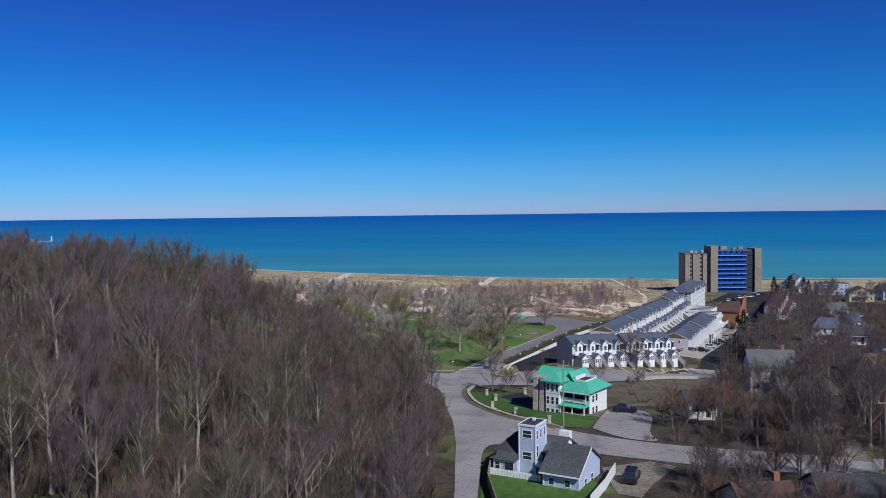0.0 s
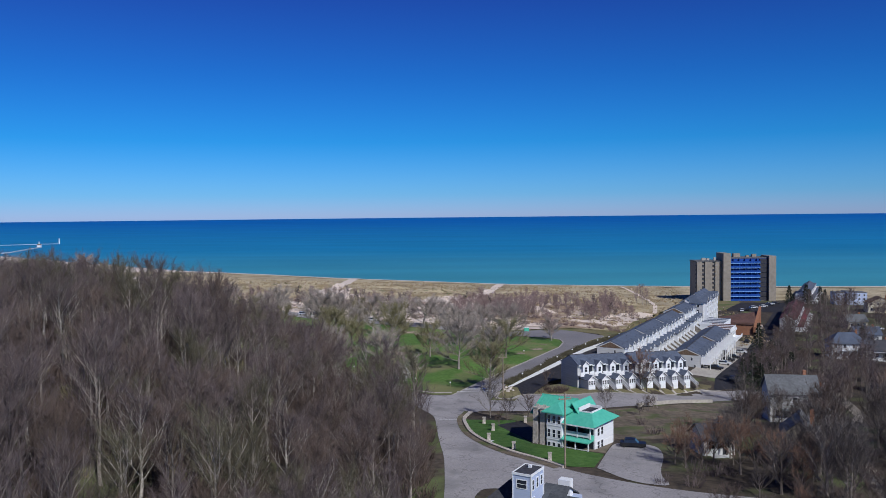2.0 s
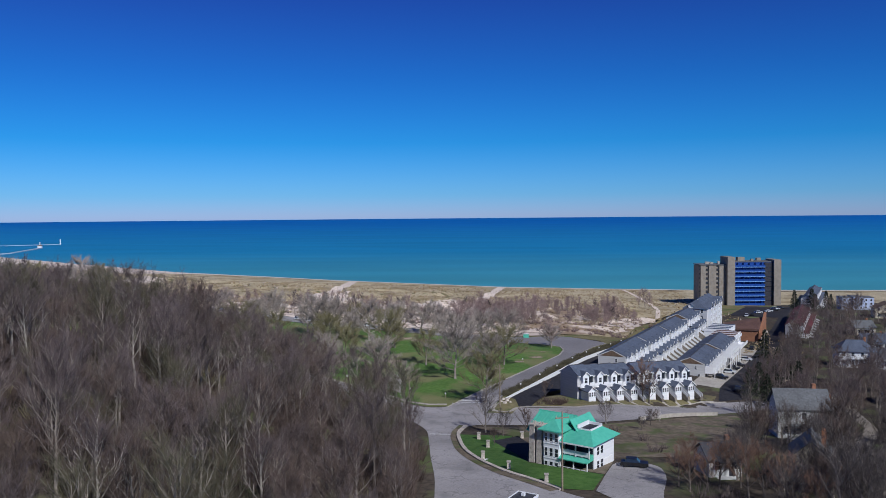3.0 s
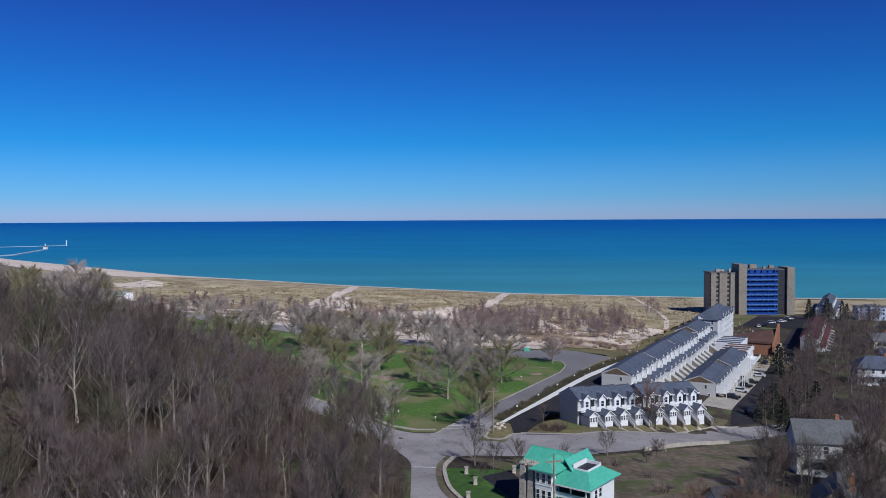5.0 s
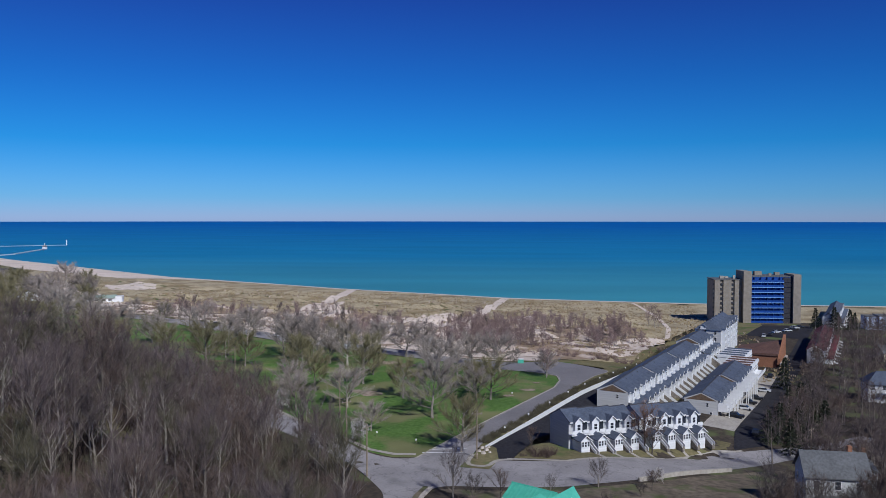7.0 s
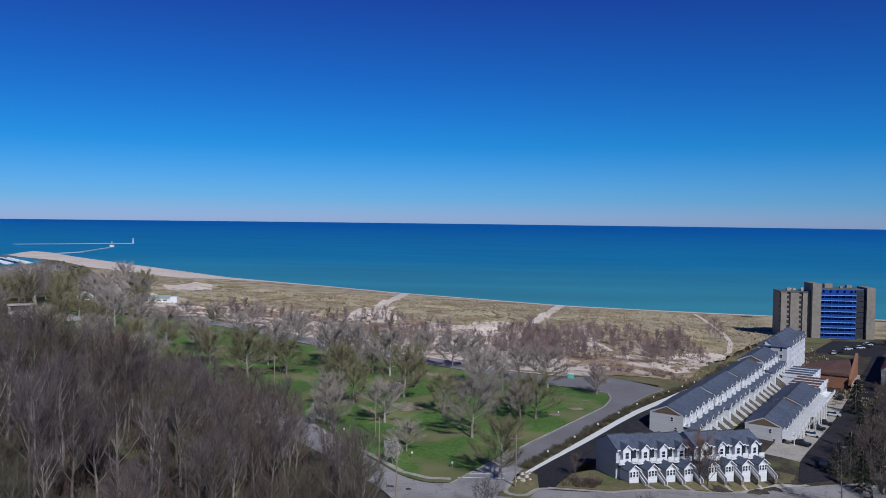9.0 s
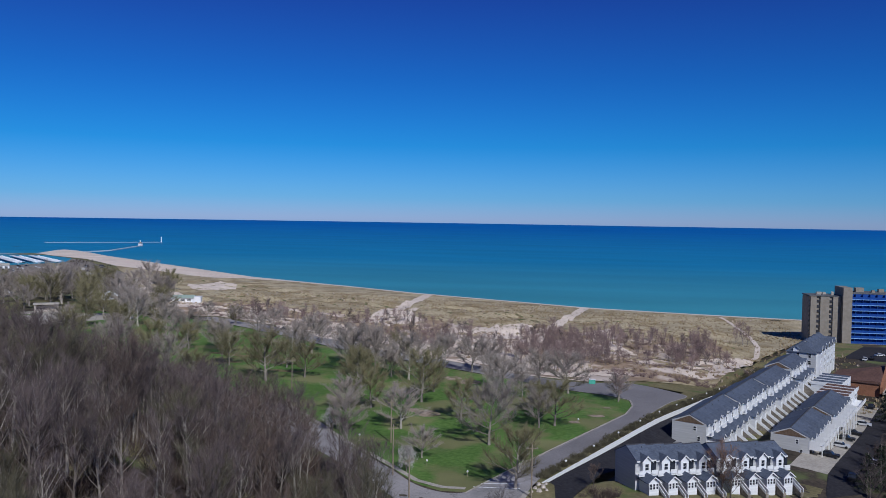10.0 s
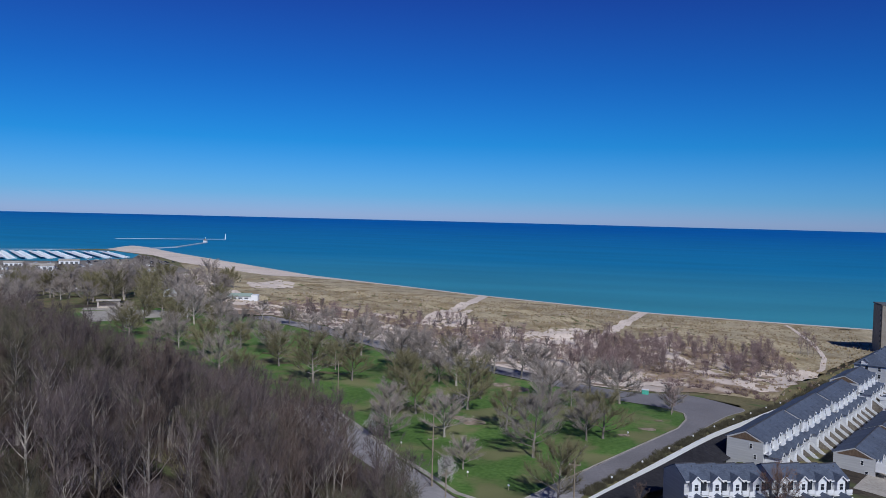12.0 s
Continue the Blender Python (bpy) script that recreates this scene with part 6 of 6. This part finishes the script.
park_spots = [(-160.5, 344, 1, 1.1), (-163.6, 341, 0, 0.8), (-141, 367.8, 0, 0.7), (-108.6, 327.7, 1, 0.85), (-103.5, 333.5, 0, 1.05), (-110, 361.8, 3, 0.7), (-97.4, 279.4, 2, 1.15), (-77, 302.6, 0, 1.2), (-55.8, 254.7, 2, 1.0), (-54.2, 230.6, 0, 0.7), (-62, 296.8, 3, 0.9), (-55.5, 293.7, 1, 1.15),
              (-44.3, 265, 2, 1.0), (-42.6, 236.4, 1, 0.9), (-19.8, 228, 0, 1.15), (-44, 278.6, 2, 0.85), (-32, 214, 3, 0.55), (-66.4, 279, 2, 1.05), (-39.5, 317, 0, 1.0), (-54, 335, 3, 0.85), (-23, 270.6, 0, 1.05), (-169, 403, 3, 0.7), (-192.5, 419, 1, 0.8), (-144, 390, 0, 0.8), (-204.7, 377.5, 1, 1.3), (-170.6, 405.6, 2, 0.8), (-193, 346, 2, 1.0),
              (-5.5, 290, 0, 1.0), (9.2, 284.5, 3, 0.7), (-6.6, 249, 2, 0.85), (-10.2, 246, 3, 0.75), (-10.4, 200.6, 2, 0.85), (-11.8, 262, 2, 0.7), (-30, 248, 2, 0.9), (-28, 290, 0, 0.9), (-18, 280, 1, 0.7), (-72, 293, 2, 0.9), (-84, 317, 1, 0.9), (-70, 305, 0, 1.0), (-190, 372, 2, 0.8), (-218, 392, 1, 1.1), (-235, 420, 0, 1.1), (-205, 400, 3, 1.0),
              (-80, 330, 0, 0.9), (-50, 322, 1, 0.9), (-33, 318, 0, 1.0), (-66, 322, 2, 0.8), (-15, 300, 3, 0.8), (-60.8, 249, 3, 0.8), (-113, 346, 1, 0.9), (-225, 368, 2, 1.1), (-88, 288, 2, 0.9), (-120, 300, 2, 1.0), (-132, 318, 0, 1.0), (-180, 360, 0, 0.9), (-125, 345, 3, 0.8), (-112, 262, 2, 1.0), (-132, 282, 0, 1.0), (-152, 304, 2, 1.0), (-172, 318, 1, 0.9), (-150, 326, 2, 0.8), (-205, 332, 2, 1.0), (-218, 345, 0, 0.9), (-186, 326, 3, 0.9), (-100, 302, 2, 0.8)]
for x, y, k, s in park_spots:
    plant(PARK[k], x, y, rw, s * 1.05)
for x, y, k, s in [(-262, 420, 2, 1.0), (-250, 430, 0, 1.1), (-242, 405, 2, 0.9), (-232, 412, 1, 1.0), (-215, 415, 2, 1.0), (-288, 425, 2, 1.1), (-296, 415, 0, 1.0), (-305, 430, 2, 1.2), (-246, 340, 2, 0.9), (-222, 352, 2, 0.8), (-190, 340, 0, 0.9), (-205, 362, 2, 0.8), (-160, 345, 3, 0.8), (-140, 330, 2, 0.9), (-300, 450, 0, 1.4), (-315, 470, 1, 1.2), (-285, 455, 2, 1.3), (-330, 440, 3, 1.2), (-345, 470, 0, 1.2), (-260, 450, 1, 1.2), (-240, 455, 3, 1.2), (-308, 568, 2, 1.1), (-316, 574, 2, 1.0), (-302, 573, 2, 1.1), (-360, 500, 1, 1.1), (-330, 400, 0, 1.2), (-350, 420, 2, 1.2), (-310, 385, 3, 1.2), (-370, 440, 0, 1.2), (-390, 470, 3, 1.2), (-300, 360, 1, 1.3), (-270, 340, 0, 1.3), (-320, 340, 2, 1.3), (-240, 300, 1, 1.2), (-265, 310, 3, 1.2), (-430, 510, 0, 1.2), (-400, 520, 2, 1.1), (-380, 400, 1, 1.3), (-430, 440, 0, 1.3), (-311, 581, 2, 1.1), (-320, 566, 0, 0.8)]:
    plant(PARK[k], x, y, rw, s * (1.0 if y > 540 else 1.2 if y > 400 else 1.0))

for k in range(30):
    x, y = rw.uniform(-470, -300), rw.uniform(420, 560)
    if x + 0.55 * y > -190:
        plant(PARK[rw.choice((0, 1, 2, 3))], x, y, rw, rw.uniform(1.1, 1.6))
for k in range(22):
    plant(PARK[rw.choice((0, 1, 2))], rw.uniform(-430, -320), rw.uniform(420, 480), rw, rw.uniform(1.0, 1.4))

for k in range(60):
    x, y = rw.uniform(-640, -420), rw.uniform(520, 760)
    if noise.noise((x / 40, y / 40, 3.0)) > 0.0:
        plant(TOWN[rw.choice((0, 1, 3))], x, y, rw, rw.uniform(0.7, 1.1))
for k in range(16):
    plant(TOWN[rw.choice((1, 3))], -612 + rw.uniform(-14, 14), 888 + rw.uniform(-16, 16), rw, rw.uniform(0.4, 0.6))

placed = 0
while placed < 200:
    x, y = rw.uniform(-190, 45), rw.uniform(318, 470)
    front = 322 + max(0.0, -x - 20) * 0.64
    depth = y - front
    if depth < 3 or depth > 95 or rw.random() < 0.5 * depth / 95 or (x > 20 and y < 350) or noise.noise((x / 30, y / 30, 5.0)) < -0.15:
        continue
    plant(SHRUB[rw.randrange(3)], x, y, rw, rw.uniform(0.7, 1.25))
    placed += 1
grove = 0
while grove < 190:
    x, y = rw.uniform(-30, 52), rw.uniform(348, 446)
    if noise.noise((x / 24, y / 20, 9.0)) < -0.25 or (x > 36 and y < 372):
        continue
    plant(SHRUB[rw.randrange(2)], x, y, rw, rw.uniform(0.8, 1.2))
    grove += 1
for x, y in ((68, 452), (71, 458), (66, 460), (9, 282)):
    plant(SHRUB[1], x, y, rw, 1.6)

# bare trees between the houses
STREETS = [[(0, 122), (21, 113.5), (45, 107), (90, 102)], [(9, 188), (44, 211), (91, 254)], [(54, 235), (97, 355), (134, 440)], [(46, 111), (50.5, 134), (55, 148), (64, 172), (74, 192), (83, 212), (88, 247)]]
HALF = [5.5, 5.5, 5.5, 2.4]
KEEP = [(hx - k * dx, hy - k * dy, hr) for hx, hy, dx, dy, hr in ((114, 298, 3.4, 9.4, 6), (103, 233, 4.0, 9.2, 7), (124, 294, 3.6, 9.3, 5)) for k in range(5)] + [(112, 291, 8), (103, 228, 8), (124, 288, 5), (116, 303, 8), (104, 238, 7), (52, 174, 8), (126, 300, 7), (42, 142, 6), (22, 86, 4), (36, 86, 5), (28, 141, 3), (150, 378, 6), (182, 428, 7), (202, 434, 8), (166, 334, 7), (140, 344, 6), (68, 210, 6), (124, 266, 8), (146, 292, 7), (77, 172, 6), (67, 132, 7), (15, 143, 7), (6, 144, 9), (4, 100, 12), (12, 101, 6), (35, 187, 14), (28, 176, 9), (46, 192, 10)]


def clear(x, y):
    for cx, cy, r in KEEP:
        if math.hypot(x - cx, y - cy) < r:
            return False
    for line, half in zip(STREETS, HALF):
        for (x0, y0), (x1, y1) in zip(line, line[1:]):
            t = max(0.0, min(1.0, ((x - x0) * (x1 - x0) + (y - y0) * (y1 - y0)) / ((x1 - x0) ** 2 + (y1 - y0) ** 2)))
            if math.hypot(x - x0 - t * (x1 - x0), y - y0 - t * (y1 - y0)) < half:
                return False
    s, p = along_wall(x, y)
    return not (s > -10 and p < 51)


street_spots = []
while len(street_spots) < 680:
    y = rw.uniform(70, 270) if len(street_spots) < 460 else rw.uniform(230, 430)
    x = rw.uniform(14 + max(0, y - 200) * 0.35, 40 + y * 0.42)
    if clear(x, y) and not (118 < y < 206 and x < 30 + max(0.0, y - 140) * 0.4):
        street_spots.append((x, y))
street_spots.sort(key=lambda p: math.hypot(p[0], p[1] - 40))
for x, y in street_spots[:270]:
    plant(TOWN[rw.choice((0, 0, 0, 1, 1, 3, 3, 3, 2))], x, y, rw, rw.uniform(0.6, 1.0) if x > 38 else rw.uniform(0.45, 0.75))
for k in range(22):
    x, y = at_wall(50 + 6.5 * k + rw.uniform(-2, 2), rw.uniform(51, 56))
    plant(TOWN[rw.choice((0, 1, 3))], x, y, rw, rw.uniform(0.55, 0.85))
for x, y in ((47, 166), (52, 164.5), (57, 167), (44.5, 170), (50, 161)):
    plant(TOWN[rw.choice((0, 1, 3))], x, y, rw, 0.62)
far = {}
for x, y in street_spots[270:]:
    (trunk, crown), bark, twig = FOREST_SHAPES[rw.choice((0, 2, 2, 5, 6))]
    s = rw.uniform(0.65, 0.95)
    m = Matrix.Translation((x, y, ground(x, y) - 0.1)) @ Matrix.Rotation(rw.uniform(0, 6.28), 4, "Z") @ Matrix.Diagonal((s, s, s, 1))
    far.setdefault(bark.name, (bark, []))[1].append((trunk, m))
    far.setdefault(twig.name, (twig, []))[1].append((crown, m))
for bark, items in far.values():
    merged("town_trees", items, bark, "bare trees filling the farther gardens of the town", "trees")
for x, y, k, s in ((21.2, 133.5, 2, 0.72), (23.5, 136.5, 2, 0.7), (25, 131, 2, 0.72), (22.4, 131.2, 2, 0.6), (27.4, 134.5, 2, 0.75), (30, 128, 2, 0.7), (34, 124, 2, 0.7), (38, 121, 1, 0.7), (28.2, 211.0, 2, 0.95), (29.4, 209.4, 1, 0.8), (-9.5, 171, 3, 0.7), (-6, 168, 0, 0.55), (-1.5, 172, 1, 0.5), (-7.5, 160, 1, 0.4), (15.6, 180.5, 3, 0.5), (22.4, 176, 0, 0.34), (25, 181, 1, 0.44), (7, 174.5, 3, 0.36), (33, 118.8, 0, 0.9), (4, 205, 1, 0.5), (16, 74, 0, 0.6), (24, 71, 3, 0.6), (29.5, 77, 1, 0.7), (35, 76, 0, 0.7), (41, 79, 3, 0.75), (14.5, 86, 1, 0.45), (25.5, 84, 0, 0.5), (33, 92, 1, 0.8), (20, 94, 3, 0.6), (49, 157, 0, 0.9), (54, 159, 1, 0.95), (46, 160, 3, 0.85), (58.5, 162, 0, 0.9), (51, 155, 3, 0.8), (43, 163, 1, 0.8)):
    plant(TOWN[k], x, y, rw, s)


def blossom_tree(seed):
    """A small tree covered in white blossom."""
    t = thing("blossom_tree", pose(0, 0, -200), "small tree covered in white spring blossom", "tree", "blossoming trees")
    trunk, crown = grow(seed, 5.4, 0.14, 0.15, 2.4, 12, 6, 8, rise=0.8, twig_len=0.7)
    part("trunk", trunk, BARK, t)
    part("crown", crown, TWIG, t)
    rnd, sh = random.Random(seed), Shape()
    for k in range(1700):
        a, b = rnd.uniform(0, 6.28), rnd.uniform(-0.8, 1.0)
        r = rnd.uniform(0.35, 1.0) ** 0.5 * (1.0 + 0.3 * math.sin(3 * a + seed) * math.cos(4 * b))
        c = Vector((math.cos(a) * math.sqrt(max(0, 1 - b * b)) * 2.2 * r, math.sin(a) * math.sqrt(max(0, 1 - b * b)) * 2.2 * r, 3.2 + 2.6 * b * r))
        d1 = Vector((rnd.uniform(-1, 1), rnd.uniform(-1, 1), rnd.uniform(-1, 1))).normalized() * 0.1
        d2 = d1.cross(Vector((rnd.uniform(-1, 1), rnd.uniform(-1, 1), rnd.uniform(-1, 1)))).normalized() * 0.09
        sh.face(c - d1, c + d2, c + d1, c - d2)
    part("blossom", sh, BLOSSOM, t)
    return t


BLOSSOMS = blossom_tree(7)
for x, y in ((-32.6, 203.6), (-57.9, 230.5), (27, 186)):
    plant(BLOSSOMS, x, y, rw, 0.5 if x > 0 else 1.0)


def conifer(seed):
    """A dark evergreen: whorls of drooping, needle-hung boughs."""
    t = thing("conifer", pose(0, 0, -200), "dark evergreen conifer beside the lane", "tree", "conifers")
    part("trunk", Shape().tube([(0, 0, -0.3), (0, 0, 9.5)], [0.22, 0.04], 6), BARK, t)
    rnd, sh = random.Random(seed), Shape()
    for k in range(46):
        z = 0.9 + 8.4 * k / 46
        L = (1 - (z / 10.2)) * 3.6 * rnd.uniform(0.75, 1.15)
        a = k * 2.4 + rnd.uniform(-0.3, 0.3)
        for q in range(52):
            f = rnd.uniform(0.1, 1.0)
            b = a + rnd.uniform(-0.35, 0.35) * f
            c = Vector((math.cos(b) * L * f, math.sin(b) * L * f, z - 0.3 * L * f + rnd.uniform(-0.25, 0.25)))
            d1 = Vector((math.cos(b) + rnd.uniform(-0.5, 0.5), math.sin(b) + rnd.uniform(-0.5, 0.5), rnd.uniform(-0.7, 0.2))).normalized() * 0.42
            d2 = d1.cross(Vector((rnd.uniform(-1, 1), rnd.uniform(-1, 1), rnd.uniform(-1, 1)))).normalized() * 0.1
            sh.face(c - d2, c + d2, c + d1)
    part("needles", sh, NEEDLE, t)
    return t


CONIFER = conifer(3)
for x, y, s in ((90, 318, 1.1), (152, 468, 1.2), (162, 470, 1.2), (61, 236, 0.9), (130, 322, 1.1), *[(*at_wall(50 + 21 * k, 58 + 2.5 * (k % 3)), 0.75 + 0.15 * (k % 3)) for k in range(2)], *[(*at_wall(a, b), c) for a, b, c in ((40, 55, 0.9), (52, 51.5, 1.1), (58, 55, 1.0), (64, 52, 0.9), (72, 54, 1.2), (79, 51, 1.0), (84, 57, 0.9), (93, 53, 1.1), (104, 56, 0.9), (118, 53, 0.8), (288, 55, 1.0), (296, 60, 1.1), (306, 62, 0.9), (282, 47, 0.7))]):
    plant(CONIFER, x, y, rw, s)

# low brush: under the wood, along the wall and on the dunes
def brush(seed, n, size):
    rnd, sh = random.Random(seed), Shape()
    for k in range(n):
        a, f = rnd.uniform(0, 6.28), rnd.random() ** 0.5
        base = Vector((math.cos(a) * f * 0.5 * size, math.sin(a) * f * 0.5 * size, 0))
        way = Vector((math.cos(a) * 0.6 * f + rnd.uniform(-0.3, 0.3), math.sin(a) * 0.6 * f + rnd.uniform(-0.3, 0.3), 1)).normalized() * size * rnd.uniform(0.5, 1.1)
        side = way.cross(Vector((rnd.uniform(-1, 1), rnd.uniform(-1, 1), 0.2))).normalized() * 0.02 * size
        sh.face(base - side, base + side, base + way)
        mid = base + way * 0.6
        sh.face(mid - side * 0.6, mid + side * 0.6, mid + way * 0.4 + side * 16 * rnd.uniform(-1, 1))
    return sh


BRUSH = [brush(i, 90, 1.0) for i in range(4)]


def scatter(label, material, points, lo, hi):
    items = []
    for x, y in points:
        s = rw.uniform(lo, hi)
        items.append((BRUSH[rw.randrange(4)], Matrix.Translation((x, y, ground(x, y))) @ Matrix.Rotation(rw.uniform(0, 6.28), 4, "Z") @ Matrix.Diagonal((s, s, s, 1))))
    merged("brush", items, material, label, "brush")


under = [(x + rw.uniform(-2.8, 2.8), y + rw.uniform(-2.8, 2.8)) for x, y in spots[:420] for k in range(2)]
scatter("brown undergrowth beneath the bare wood", TWIG_BROWN, under, 1.8, 4.4)
scatter("olive undergrowth coming into leaf", BUD, [(x + rw.uniform(-3, 3), y + rw.uniform(-3, 3)) for x, y in spots[:420] if rw.random() < 0.35], 1.2, 2.8)
scatter("clipped olive and brown shrubs along the wall", BUD_DARK, [at_wall(rw.uniform(-4, 210), rw.uniform(-2.8, -0.6)) for k in range(760)], 0.6, 1.3)
dune_pts = []
while len(dune_pts) < 800:
    x, y = rw.uniform(-230, 60), rw.uniform(325, 600)
    if y > 325 + max(0.0, -x - 20) * 0.64 and noise.noise((x / 22, y / 16, 2.0)) > 0.02 and rw.random() < 1.0 - (y - 325 - max(0.0, -x - 20) * 0.64) / 110:
        dune_pts.append((x, y))
scatter("reddish-brown scrub on the dunes", TWIG_DUNE, dune_pts, 0.7, 1.8)
def tuft(seed):
    rnd, sh = random.Random(seed), Shape()
    for k in range(9):
        a = rnd.uniform(0, 6.28)
        base = Vector((math.cos(a) * 0.25, math.sin(a) * 0.25, -0.05))
        side = Vector((-math.sin(a), math.cos(a), 0)) * 0.12
        sh.face(base - side, base + side, base * 2.2 + Vector((0, 0, rnd.uniform(0.6, 1.1))))
    return sh


BRUSH = [tuft(20 + i) for i in range(4)]
tufts = []
while len(tufts) < 9000:
    x, y = rw.uniform(-260, 110), rw.uniform(330, 640)
    front = 330 + max(0.0, -x - 20) * 0.64
    if front < y < 600 - max(0.0, x) * 0.1 + max(0.0, -x) * 0.42 and noise.noise((x / 30, y / 14, 7.0)) > -0.3:
        tufts.append((x, y))
scatter("dry grass tufts on the dunes", TUFT, tufts, 0.5, 1.3)
scatter("bleached grass tufts on the dunes", DUNE_MIX, tufts[:2600], 0.6, 1.5)
BRUSH = [brush(i, 50, 1.0) for i in range(4)]
scatter("low brown bushes beside the drive", TWIG_BROWN, [(rw.uniform(1.5, 8.5), rw.uniform(198.6, 202.5)) for k in range(16)], 1.0, 2.2)
scatter("brown brush between the houses", TWIG, [(x, y) for x, y in ((rw.uniform(15, 150), rw.uniform(90, 330)) for k in range(600)) if clear(x, y)], 1.0, 2.4)
